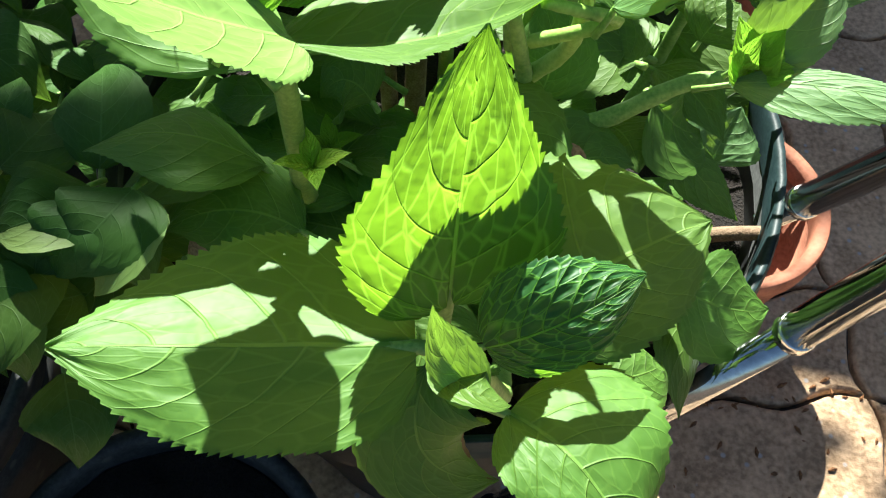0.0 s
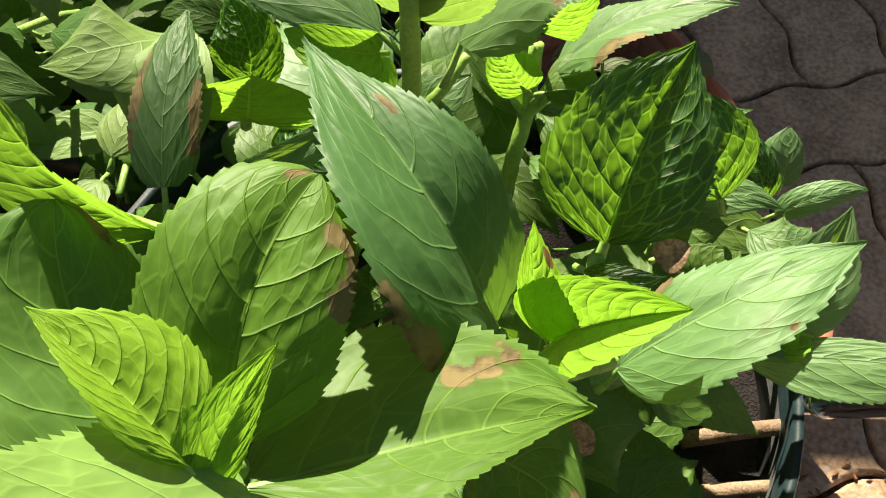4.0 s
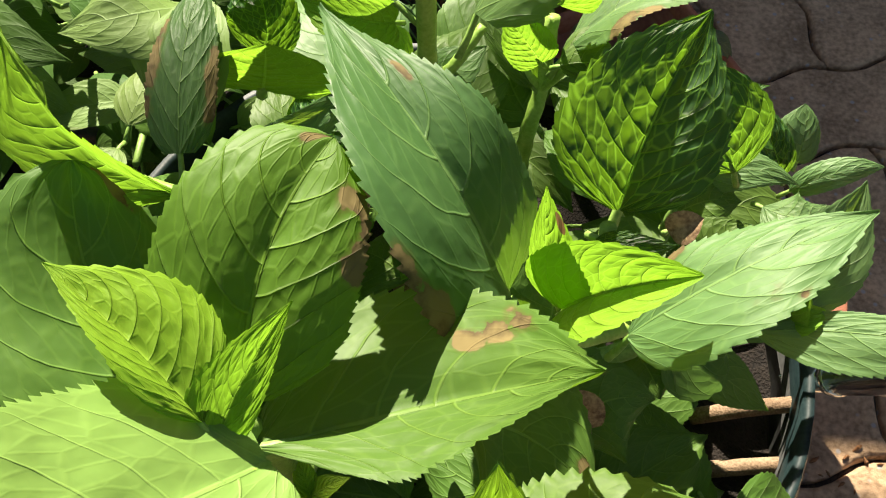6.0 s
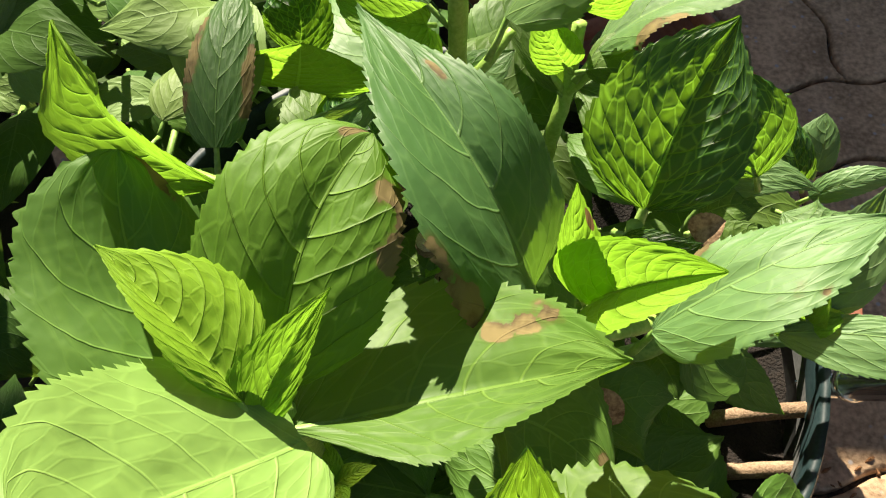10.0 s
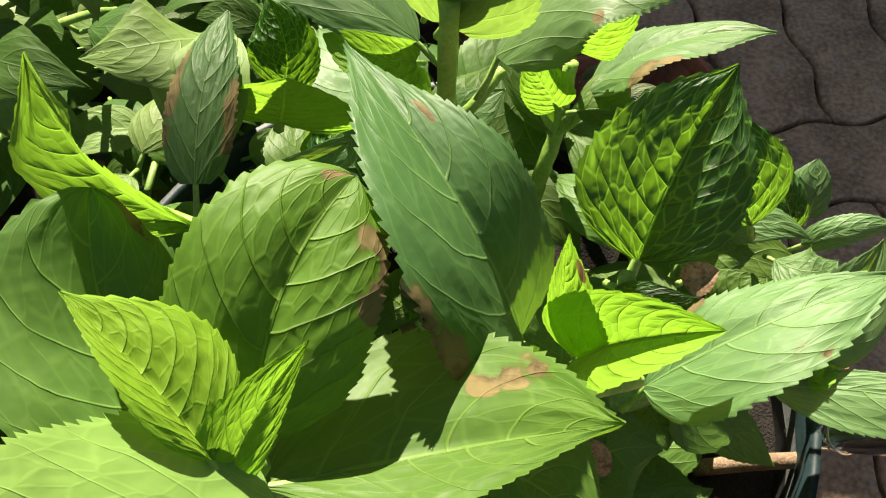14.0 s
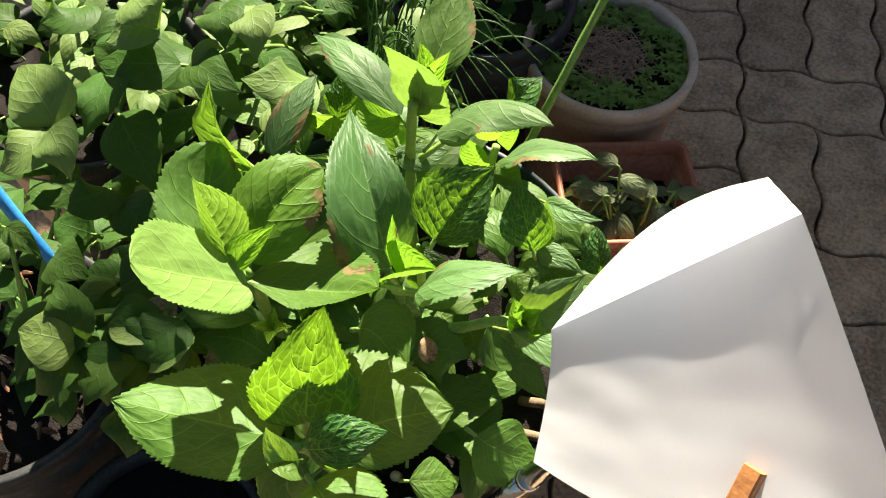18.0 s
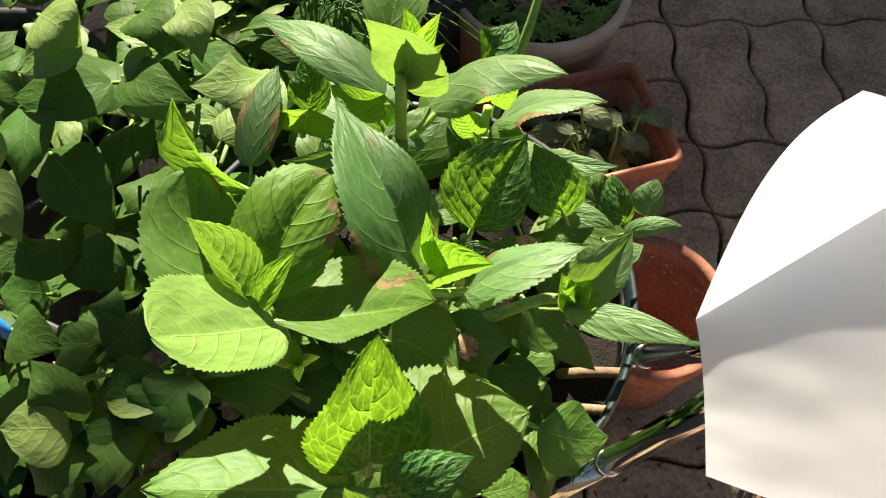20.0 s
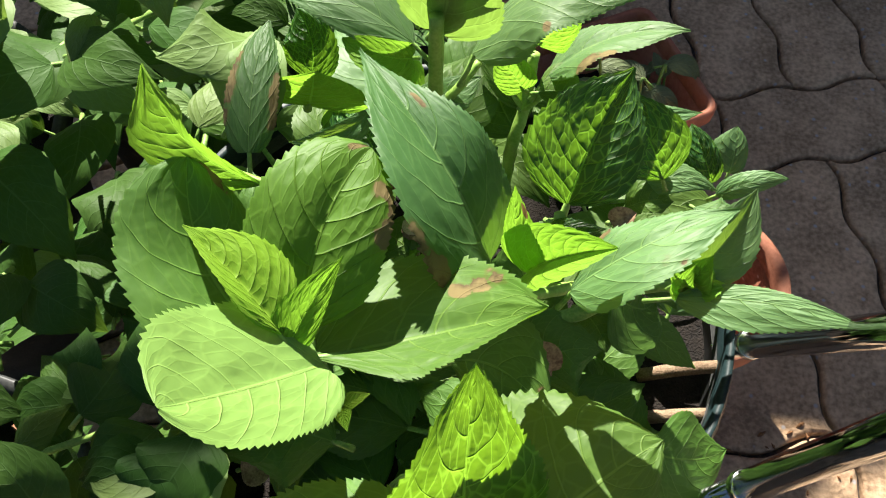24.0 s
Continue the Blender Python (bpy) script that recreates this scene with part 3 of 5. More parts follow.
round_pot("plant_pot", (0.356, 0.586), 0.085, 0.062, 0.140, "empty terracotta clay pot on the paving", TERRA, TERRA, wall=0.008, lip=0.004, soil=False)
round_pot("plant_pot", (-0.300, 0.560), 0.130, 0.09, 0.300, "black plastic pot hidden under shrub leaves", BLACK, BLACK, 0.03)
round_pot("plant_pot", (-0.110, 0.700), 0.110, 0.08, 0.280, "black plastic pot under shrub leaves", BLACK, BLACK, 0.03)


def square_planter():
    """Tapered terracotta-coloured box with a rolled rim, rounded corners and soil."""
    top = 0.205
    pl = thing("planter_box", (0.262, 0.752, 0), "square terracotta-coloured plastic planter with a wilted plant", "planter")
    c = Vector((0.262, 0.752, 0))
    ex, ey = Vector((0.874, 0.485, 0)), Vector((-0.485, 0.874, 0))
    hx, hy = 0.080, 0.071

    def ring(grow, z, rad):
        out = []
        for sx, sy, a0 in ((1, 1, 0), (-1, 1, 90), (-1, -1, 180), (1, -1, 270)):
            for k in range(5):
                a = radians(a0 + k * 22.5)
                px = sx * (hx + grow - rad) + rad * math.cos(a)
                py = sy * (hy + grow - rad) + rad * math.sin(a)
                out.append(c + ex * px + ey * py + Vector((0, 0, z)))
        return out

    def skin(rings, close_bottom):
        n = len(rings[0])
        vs = [v for q in rings for v in q]
        fs = [(i * n + k, i * n + (k + 1) % n, (i + 1) * n + (k + 1) % n, (i + 1) * n + k) for i in range(len(rings) - 1) for k in range(n)]
        if close_bottom:
            fs.append(tuple(reversed(range(n))))
            fs.append(tuple((len(rings) - 1) * n + k for k in range(n)))
        return vs, fs

    vs, fs = skin([ring(-0.018, 0.0, 0.010), ring(-0.016, 0.006, 0.011), ring(-0.004, top - 0.02, 0.012), ring(-0.008, top - 0.02, 0.010), ring(-0.018, 0.12, 0.008), ring(-0.05, 0.12, 0.004)], True)
    piece("body", as_mesh("body", vs, fs, [TERRA_P]), pl)
    vs, fs = skin([ring(-0.004, top - 0.0195, 0.012), ring(0.0, top - 0.017, 0.014), ring(0.0005, top - 0.003, 0.014), ring(-0.002, top, 0.013), ring(-0.006, top - 0.002, 0.011), ring(-0.0082, top - 0.019, 0.010)], False)
    piece("rim", as_mesh("rim", vs, fs, [TERRA_P]), pl)
    vs, fs = [], []
    n = 18
    for i in range(n + 1):
        for j in range(n + 1):
            p = c + ex * ((2 * i / n - 1) * (hx - 0.014)) + ey * ((2 * j / n - 1) * (hy - 0.014))
            vs.append((p.x, p.y, 0.146 + 0.007 * noise.noise((p.x * 40, p.y * 40, 2)) + 0.004 * noise.noise((p.x * 140, p.y * 140, 5))))
    for i in range(n):
        for j in range(n):
            k = i * (n + 1) + j
            fs.append((k, k + n + 1, k + n + 2, k + 1))
    piece("soil", as_mesh("soil", vs, fs, [SOIL]), pl, "dark soil littered with dead stems")
    return c, ex, ey


PL_C, PL_X, PL_Y = square_planter()

# ---- the stand with the paper ----


def tripod():
    apex = Vector((0.342, 0.281, 0.700))
    st = thing("tripod", (apex.x, apex.y, 0), "slim chrome tripod stand with telescopic legs and collars", "tripod")
    for foot, ring_z in ((Vector((0.211, 0.334, 0.004)), 0.449), (Vector((0.279, 0.554, 0.004)), 0.405), (Vector((0.432, 0.276, 0.004)), 0.46)):
        d = foot - apex
        q = (apex.z - ring_z) / (apex.z - foot.z)
        joint = apex + d * q
        line = [apex + d * 0.02, apex + d * (q * 0.5), joint]
        vs, fs = tube_data(line, [0.0080] * 3, 20)
        leg = piece("leg", as_mesh("leg", vs, fs, [CHROME]), st)
        vs, fs = tube_data([joint + d * 0.002, joint + d * 0.3, foot + Vector((0, 0, 0.01))], [0.0068] * 3, 20)
        piece("lower_tube", as_mesh("lower_tube", vs, fs, [CHROME]), leg)
        dn = d.normalized()
        vs, fs = tube_data([joint - dn * 0.004, joint - dn * 0.003, joint + dn * 0.0015, joint + dn * 0.003], [0.0080, 0.0087, 0.0087, 0.0068], 20)
        piece("collar", as_mesh("collar", vs, fs, [COLLAR]), leg, "bright chrome collar")
        vs, fs = tube_data([foot + Vector((0, 0, 0.014)), foot + Vector((0, 0, 0.004)), foot - Vector((0, 0, 0.004))], [0.010, 0.011, 0.009], 14)
        piece("rubber_foot", as_mesh("rubber_foot", vs, fs, [BLACK]), leg, "black rubber foot")
    vs, fs = lathe_data([(0.014, 0.672), (0.019, 0.676), (0.019, 0.698), (0.012, 0.706), (0.009, 0.712)], 24, apex.x, apex.y)
    piece("head", as_mesh("head", vs, fs, [BLACK]), st, "small black tripod head")


tripod()


def paper_sheet():
    """A folded sheet: one half faces the plants in its own shade, the other slopes away into the sun."""
    tl, tr = Vector((0.286, 0.270, 0.704)), Vector((0.356, 0.308, 0.788))
    bl, br = Vector((0.3005, 0.2230, 0.6760)), Vector((0.4490, 0.1957, 0.7457))
    far = Vector((0.350, 0.402, 0.695))
    nf = (tr - tl).cross(tl - bl).normalized()
    nf = nf if nf.y < 0 else -nf
    vs, fs = [], []

    def grid(nu, nv, place):
        o = len(vs)
        for j in range(nv + 1):
            for i in range(nu + 1):
                u, k = i / nu, j / nv
                vs.append(place(u, k) + Vector((0, 0, 0.0006 * noise.noise((u * 6, k * 6, 3)) * min(1, 6 * k))))
        for j in range(nv):
            for i in range(nu):
                q = o + j * (nu + 1) + i
                fs.append((q, q + 1, q + nu + 2, q + nu + 1))

    def front(u, k):
        p = tl.lerp(tr, u).lerp(bl.lerp(br, u), k)
        p -= nf * (0.0040 * math.sin(math.pi * k ** 0.8))
        p += nf * (0.0007 * math.sin(math.pi * k) * math.sin(2.2 * math.pi * u + 0.6) - 0.0005 * k * k * math.sin(5 * u + 1))
        p += nf * (0.0045 * max(0.0, u - 0.80) ** 2 / 0.04 * k)
        d = math.hypot((u - 0.90 + 0.3 * (k - 0.24)) / 0.030, (k - 0.24) / 0.045)
        p += nf * (0.0006 * math.exp(-d * d) * math.sin(90 * (u + 0.7 * k)))
        return p + (bl - tl).normalized() * (0.004 * k * math.sin(math.pi * 2 * u))

    def flap(u, k):
        edge = tl.lerp(far, u) + Vector((-0.008, 0.007, 0.010)) * math.sin(math.pi * u)
        p = tl.lerp(tr, u).lerp(edge, k)
        return p + Vector((-0.5, 0.3, 0.8)) * (0.004 * math.sin(math.pi * k) * math.sin(math.pi * u))

    grid(80, 64, front)
    grid(60, 30, flap)
    ob = piece("paper_sheet", as_mesh("paper_sheet", vs, fs, [PAPER]))
    tagged(ob, "folded sheet of plain white paper pegged to the tripod", "paper")
    return nf


PAPER_N = paper_sheet()


def clothespin():
    top, foot = Vector((0.3790, 0.2370, 0.7290)), Vector((0.3755, 0.1840, 0.6880))
    d = (foot - top).normalized()
    out = PAPER_N if PAPER_N.z > 0 else -PAPER_N
    out = (out - d * out.dot(d)).normalized()
    side = d.cross(out).normalized()
    pin = thing("clothespin", top, "brown wooden spring clothespin gripping the paper", "clothespin")

    def half(sign):
        vs, fs = [], []
        prof = [(0.0, 0.0020, 0.0085), (0.004, 0.0018, 0.0088), (0.024, 0.0016, 0.0088), (0.027, 0.0024, 0.0075), (0.031, 0.0016, 0.0088), (0.045, 0.0030, 0.0085), (0.071, 0.0060, 0.0078)]
        n = 8
        for s, lo, hi in prof:
            ring = [(-0.0048, lo), (-0.0043, lo - 0.0004), (0.0043, lo - 0.0004), (0.0048, lo), (0.0048, hi - 0.001), (0.0040, hi), (-0.0040, hi), (-0.0048, hi - 0.001)]
            for a, h in ring:
                vs.append(top + d * s + side * (a * 0.84) + out * (sign * (h * 0.8 + 0.0004)))
        for i in range(len(prof) - 1):
            for k in range(n):
                q = (i * n + k, i * n + (k + 1) % n, (i + 1) * n + (k + 1) % n, (i + 1) * n + k)
                fs.append(q if sign > 0 else q[::-1])
        fs += [tuple(range(n)), tuple((len(prof) - 1) * n + k for k in range(n))]
        me = as_mesh("jaw", vs, fs, [PIN], False)
        piece("jaw", me, pin)

    half(1)
    half(-1)
    coil = []
    for k in range(60):
        a = 2 * math.pi * k / 15
        coil.append(top + d * (0.0285 + 0.0026 * math.cos(a)) + out * (0.0062 * math.sin(a)) + side * (-0.0056 + 0.0112 * k / 59))
    line = [coil[0] + out * 0.004 + d * 0.006] + coil + [coil[-1] + out * 0.004 + d * 0.006]
    wire_top = [top + d * 0.0275 + side * (-0.0056 + 0.0112 * k / 6) + out * 0.0095 for k in range(7)]
    vs, fs = tube_data(line, [0.0006] * len(line), 6)
    v2, f2 = tube_data(wire_top, [0.0006] * 7, 6, True, len(vs))
    piece("spring", as_mesh("spring", vs + v2, fs + f2, [WIRE]), pin, "grey steel wire spring")


clothespin()

# ---- blue marker in the shrub ----


def blue_marker():
    a, b = Vector((-0.215, 0.350, 0.500)), Vector((-0.092, 0.302, 0.427))
    d = (b - a).normalized()
    side = d.cross(Vector((0, -0.5, 0.86))).normalized()
    up = side.cross(d)
    vs, fs = [], []
    for i in range(9):
        q = i / 8
        p = a.lerp(b, q) + up * 0.006 * math.sin(math.pi * q)
        w = 0.0052 if i < 8 else 0.003
        for s, h in ((-1, 0.0006), (0, 0.0016), (1, 0.0006), (1, -0.0006), (0, 0.0004), (-1, -0.0006)):
            vs.append(p + side * (w * s) + up * h)
    for i in range(8):
        for k in range(6):
            fs.append((i * 6 + k, i * 6 + (k + 1) % 6, (i + 1) * 6 + (k + 1) % 6, (i + 1) * 6 + k))
    fs += [tuple(reversed(range(6))), tuple(48 + k for k in range(6))]
    tagged(piece("plant_tag", as_mesh("plant_tag", vs, fs, [BLUE])), "bright blue plastic strip stuck among shrub leaves", "plant tag")


blue_marker()

# ---- hydrangea ----
hydrangea = thing("hydrangea", (MAIN[0], MAIN[1], 0.355), "green hydrangea with toothed leaves, some scorched brown, in a black pot", "hydrangea")
SOILZ = 0.350


def root(x, y):
    return (MAIN[0] + x, MAIN[1] + y, SOILZ)


stem(hydrangea, [root(-0.04, -0.07), (0.087, 0.350, 0.40), (0.094, 0.318, 0.46), (0.098, 0.299, 0.565), (0.092, 0.288, 0.585)], 0.0052, 0.0034, STEM)
stem(hydrangea, [root(0.02, -0.03), (0.170, 0.385, 0.42), (0.176, 0.370, 0.47), (0.173, 0.358, 0.50), (0.164, 0.354, 0.540)], 0.0052, 0.0028, STEM)
stem(hydrangea, [root(-0.01, 0.06), (0.128, 0.465, 0.42), (0.129, 0.457, 0.517), (0.129, 0.459, 0.578)], 0.0044, 0.0036, STEM_LIME)
stem(hydrangea, [root(0.03, 0.09), (0.170, 0.500, 0.40), (0.171, 0.484, 0.455), (0.175, 0.493, 0.475), (0.177, 0.505, 0.508)], 0.0044, 0.0032, STEM_LIME)
stem(hydrangea, [(0.176, 0.370, 0.455), (0.207, 0.372, 0.468), (0.237, 0.379, 0.492), (0.262, 0.374, 0.506)], 0.0045, 0.0030, STEM)
stem(hydrangea, [(0.173, 0.360, 0.500), (0.186, 0.358, 0.522), (0.188, 0.352, 0.555), (0.188, 0.357, 0.584)], 0.0036, 0.0024, STEM_LIME)
stem(hydrangea, [root(0.05, -0.10), (0.186, 0.270, 0.42), (0.185, 0.246, 0.46), (0.172, 0.234, 0.515), (0.168, 0.228, 0.530)], 0.0050, 0.0030, STEM)
stem(hydrangea, [root(0.08, 0.03), (0.235, 0.455, 0.41), (0.240, 0.452, 0.455), (0.246, 0.446, 0.49)], 0.0042, 0.0026, STEM)
stem(hydrangea, [(0.160, 0.520, 0.360), (0.175, 0.590, 0.400), (0.187, 0.603, 0.460), (0.200, 0.656, 0.530), (0.213, 0.704, 0.593)], 0.0042, 0.0032, STEM)

stem(hydrangea, [(0.175, 0.493, 0.475), (0.182, 0.490, 0.490), (0.188, 0.494, 0.497)], 0.0024, 0.0018, STEM_LIME, "leaf_stalk")
stem(hydrangea, [(0.175, 0.493, 0.475), (0.168, 0.494, 0.485), (0.162, 0.503, 0.490)], 0.0024, 0.0018, STEM_LIME, "leaf_stalk")
stem(hydrangea, [(0.129, 0.457, 0.513), (0.140, 0.463, 0.525), (0.149, 0.474, 0.533)], 0.0028, 0.0020, STEM_LIME, "leaf_stalk")
stem(hydrangea, [(0.129, 0.457, 0.513), (0.119, 0.460, 0.520), (0.112, 0.465, 0.526)], 0.0026, 0.0018, STEM_LIME, "leaf_stalk")
stem(hydrangea, [(0.172, 0.345, 0.535), (0.198, 0.343, 0.553), (0.186, 0.332, 0.566), (0.174, 0.326, 0.573)], 0.0026, 0.0020, STEM_LIME, "leaf_stalk")


def stub(points, r):
    line = smooth_line(points, 4)
    vs, fs = tube_data(line, [r * (1 - 0.1 * i / len(line)) for i in range(len(line))], 10)
    ob = piece("cut_stem", as_mesh("cut_stem", vs, fs, [WOODY, CUT], True, [0] * (len(fs) - 1) + [1]), hydrangea, "dry brown cut stem")
    return ob


stub([root(-0.02, 0.02), (0.120, 0.420, 0.43), (0.122, 0.411, 0.474)], 0.0055)
stub([root(-0.03, 0.01), (0.106, 0.420, 0.42), (0.108, 0.409, 0.455)], 0.0045)
stub([(0.262, 0.392, 0.356), (0.285, 0.392, 0.372), (0.310, 0.394, 0.379)], 0.0042)
stub([(0.255, 0.365, 0.352), (0.280, 0.366, 0.362), (0.302, 0.368, 0.366)], 0.0042)
stub([(0.240, 0.330, 0.352), (0.255, 0.333, 0.358), (0.280, 0.337, 0.362)], 0.0036)
stub([root(0.06, -0.12), (0.205, 0.285, 0.38), (0.206, 0.280, 0.395)], 0.0042)

# the leaves of the shoots, each by its midrib and the widest points of its two halves
leaf(hydrangea, "mature", (0.0900, 0.2970, 0.5600), (0.0521, 0.3288, 0.5760), (0.0435, 0.3593, 0.5960), left=(0.0233, 0.3284, 0.5950), right=(0.0722, 0.3434, 0.5720), shape=ROUND, dry=[(0.93, -0.9, 0.1), (0.88, -0.75, 0.06)], arch=0.12, quilt=0.8)
# turned-up tip of the leaf above; the young tone paints in its backlit glow
leaf(hydrangea, "young", (0.0715, 0.3545, 0.5890), (0.0437, 0.3645, 0.5970), (0.0260, 0.3830, 0.6200), left=(0.0200, 0.3643, 0.5820), right=(0.0512, 0.3546, 0.6260), shape=HORN, arch=0.05, quilt=0.6, name="leaf_tip")
leaf(hydrangea, "lime", (0.1076, 0.2854, 0.5840), (0.0887, 0.2623, 0.6130), (0.0745, 0.2424, 0.6460), left=(0.1047, 0.2449, 0.6170), right=(0.0673, 0.2861, 0.6200), shape=BLUFF, arch=0.05, wave=0.5, node_at=(0.094, 0.29, 0.57), quilt=0.6)
leaf(hydrangea, "young", (0.0935, 0.2900, 0.5960), (0.0769, 0.3026, 0.6110), (0.0580, 0.3150, 0.6210), left=(0.0752, 0.2954, 0.6170), right=(0.0933, 0.3160, 0.5990), shape=PROFILE, arch=0.2, quilt=1.3)
leaf(hydrangea, "quilted", (0.0970, 0.3030, 0.5760), (0.1018, 0.3374, 0.5990), (0.1140, 0.3660, 0.6040), left=(0.0717, 0.3330, 0.5990), right=(0.1256, 0.3386, 0.5930), shape=ROUND, dry=[(0.8, -0.95, 0.2), (0.97, 0.4, 0.08), (0.62, -1, 0.15)], arch=0.3, quilt=0.95)
leaf(hydrangea, "young", (0.0925, 0.2800, 0.5840), (0.1009, 0.3005, 0.5970), (0.1120, 0.3160, 0.6090), left=(0.0965, 0.3031, 0.6060), right=(0.1033, 0.2929, 0.5880), shape=PROFILE, arch=0.15, quilt=1.0)
leaf(hydrangea, "mature", (0.1011, 0.2922, 0.5720), (0.1390, 0.3065, 0.5680), (0.1837, 0.3045, 0.6085), left=(0.1329, 0.3452, 0.5620), right=(0.1406, 0.2831, 0.5830), shape=PROFILE, dry=[(0.58, 0.5, 0.065), (0.64, 0.62, 0.08), (0.71, 0.8, 0.075)], arch=0.08, wave=1.0, quilt=0.7, node_at=(0.094, 0.29, 0.566))
leaf(hydrangea, "cool", (0.1630, 0.3570, 0.5420), (0.1500, 0.3660, 0.5730), (0.1000, 0.4257, 0.5900), left=(0.1207, 0.3540, 0.6020), right=(0.1685, 0.3842, 0.5720), shape=OVATE, dry=[(0.25, 0.93, 0.09), (0.17, 1, 0.08), (0.34, 1, 0.08), (0.72, -0.4, 0.06)], arch=0.15, wave=1.6, quilt=0.85)
leaf(hydrangea, "deep", (0.1910, 0.3630, 0.5830), (0.1977, 0.3810, 0.6010), (0.2100, 0.4030, 0.6200), left=(0.1704, 0.3711, 0.6030), right=(0.2172, 0.3727, 0.6010), shape=OVAL, arch=0.15, quilt=1.3)
leaf(hydrangea, "young", (0.1760, 0.3430, 0.5620), (0.1710, 0.3470, 0.5880), (0.1690, 0.3500, 0.6120), left=(0.1672, 0.3486, 0.5960), right=(0.1802, 0.3414, 0.5920), shape=PROFILE, arch=0.1, dry=[(0.75, -0.8, 0.12)], quilt=0.6)
leaf(hydrangea, "young", (0.1780, 0.3410, 0.5640), (0.1902, 0.3351, 0.5900), (0.2070, 0.3310, 0.6070), left=(0.1811, 0.3403, 0.6040), right=(0.1866, 0.3188, 0.6000), shape=BROAD, arch=0.2, quilt=0.6)
leaf(hydrangea, "deep", (0.1848, 0.3536, 0.5830), (0.1931, 0.3489, 0.5880), (0.2059, 0.3504, 0.5880), left=(0.1916, 0.3526, 0.5900), right=(0.1938, 0.3446, 0.5840), shape=PROFILE, arch=0.1, quilt=1.1)
leaf(hydrangea, "blue", (0.1948, 0.3308, 0.5720), (0.2155, 0.3365, 0.5980), (0.2510, 0.3530, 0.6060), left=(0.2199, 0.3517, 0.5980), right=(0.2150, 0.3160, 0.5980), shape=OVAL, dry=[(0.55, -0.62, 0.075), (0.63, -0.85, 0.05), (0.18, 0.95, 0.12), (0.3, 0.98, 0.08)], arch=0.15, wave=1.1, quilt=0.5)
leaf(hydrangea, "blue", (0.2520, 0.3720, 0.5150), (0.2669, 0.3848, 0.5300), (0.2790, 0.4070, 0.5430), left=(0.2519, 0.3836, 0.5400), right=(0.2810, 0.3799, 0.5270), shape=OVAL, arch=0.2, quilt=1.2)
leaf(hydrangea, "blue", (0.2470, 0.3640, 0.5120), (0.2780, 0.3613, 0.5220), (0.3260, 0.3500, 0.5290), left=(0.2749, 0.3692, 0.5220), right=(0.2737, 0.3485, 0.5160), shape=PROFILE, arch=0.1, wave=1.5, quilt=0.2)
leaf(hydrangea, "lime", (0.1280, 0.4640, 0.5630), (0.1318, 0.4601, 0.6000), (0.1105, 0.4528, 0.6280), left=(0.1111, 0.4570, 0.6120), right=(0.1554, 0.4528, 0.6060), shape=BROAD, arch=0.05, quilt=0.5)
leaf(hydrangea, "young", (0.1290, 0.4660, 0.5670), (0.1401, 0.4686, 0.6050), (0.1504, 0.4676, 0.6280), left=(0.1376, 0.4654, 0.6120), right=(0.1475, 0.4656, 0.6060), shape=PROFILE, arch=0.1)
leaf(hydrangea, "young", (0.1300, 0.4660, 0.5670), (0.1414, 0.4656, 0.5900), (0.1531, 0.4665, 0.6050), left=(0.1410, 0.4664, 0.5960), right=(0.1486, 0.4631, 0.5920), shape=PROFILE, arch=0.1)
leaf(hydrangea, "deep", (0.1240, 0.4700, 0.5670), (0.1309, 0.4727, 0.6050), (0.1297, 0.4659, 0.6280), left=(0.1285, 0.4633, 0.6100), right=(0.1373, 0.4746, 0.6060), shape=PROFILE, arch=0.1)
leaf(hydrangea, "blue", (0.1460, 0.4620, 0.5520), (0.1730, 0.4800, 0.5780), (0.2250, 0.4670, 0.5970), left=(0.1733, 0.4884, 0.5730), right=(0.1698, 0.4485, 0.5680), shape=BROAD, dry=[(0.42, 0.3, 0.06), (0.36, 0.1, 0.05), (0.46, -0.85, 0.05)], arch=0.15, wave=1.5, quilt=0.9)
leaf(hydrangea, "blue", (0.1840, 0.4950, 0.5000), (0.2150, 0.5060, 0.5230), (0.2530, 0.5030, 0.5370), left=(0.2173, 0.5217, 0.5200), right=(0.1996, 0.4783, 0.5270), shape=PROFILE, dry=[(0.36, -0.9, 0.15), (0.5, -1, 0.1)], arch=0.2, wave=1.3, quilt=0.8)
leaf(hydrangea, "young", (0.1780, 0.5000, 0.5200), (0.1855, 0.4897, 0.5450), (0.1966, 0.4910, 0.5620), left=(0.1773, 0.4839, 0.5550), right=(0.1977, 0.4888, 0.5530), shape=BROAD, arch=0.05, quilt=0.5)
leaf(hydrangea, "blue", (0.1180, 0.4620, 0.5560), (0.0869, 0.4750, 0.5660), (0.0271, 0.5018, 0.5560), left=(0.0713, 0.4651, 0.5630), right=(0.1034, 0.4875, 0.5620), shape=OVAL, dry=[(0.7, 0.95, 0.08), (0.82, 0.95, 0.09)], arch=0.2, quilt=1.2)
leaf(hydrangea, "young", (0.1170, 0.4620, 0.5450), (0.1071, 0.4547, 0.5530), (0.0841, 0.4609, 0.5560), left=(0.1041, 0.4436, 0.5490), right=(0.1170, 0.4617, 0.5560), shape=BROAD, arch=0.1, quilt=0.6)
leaf(hydrangea, "blue", (0.1000, 0.4400, 0.5300), (0.0815, 0.4172, 0.5360), (0.0640, 0.4156, 0.5320), left=(0.0864, 0.4138, 0.5310), right=(0.0841, 0.4215, 0.5400), shape=OVAL, arch=0.25, quilt=1.2)
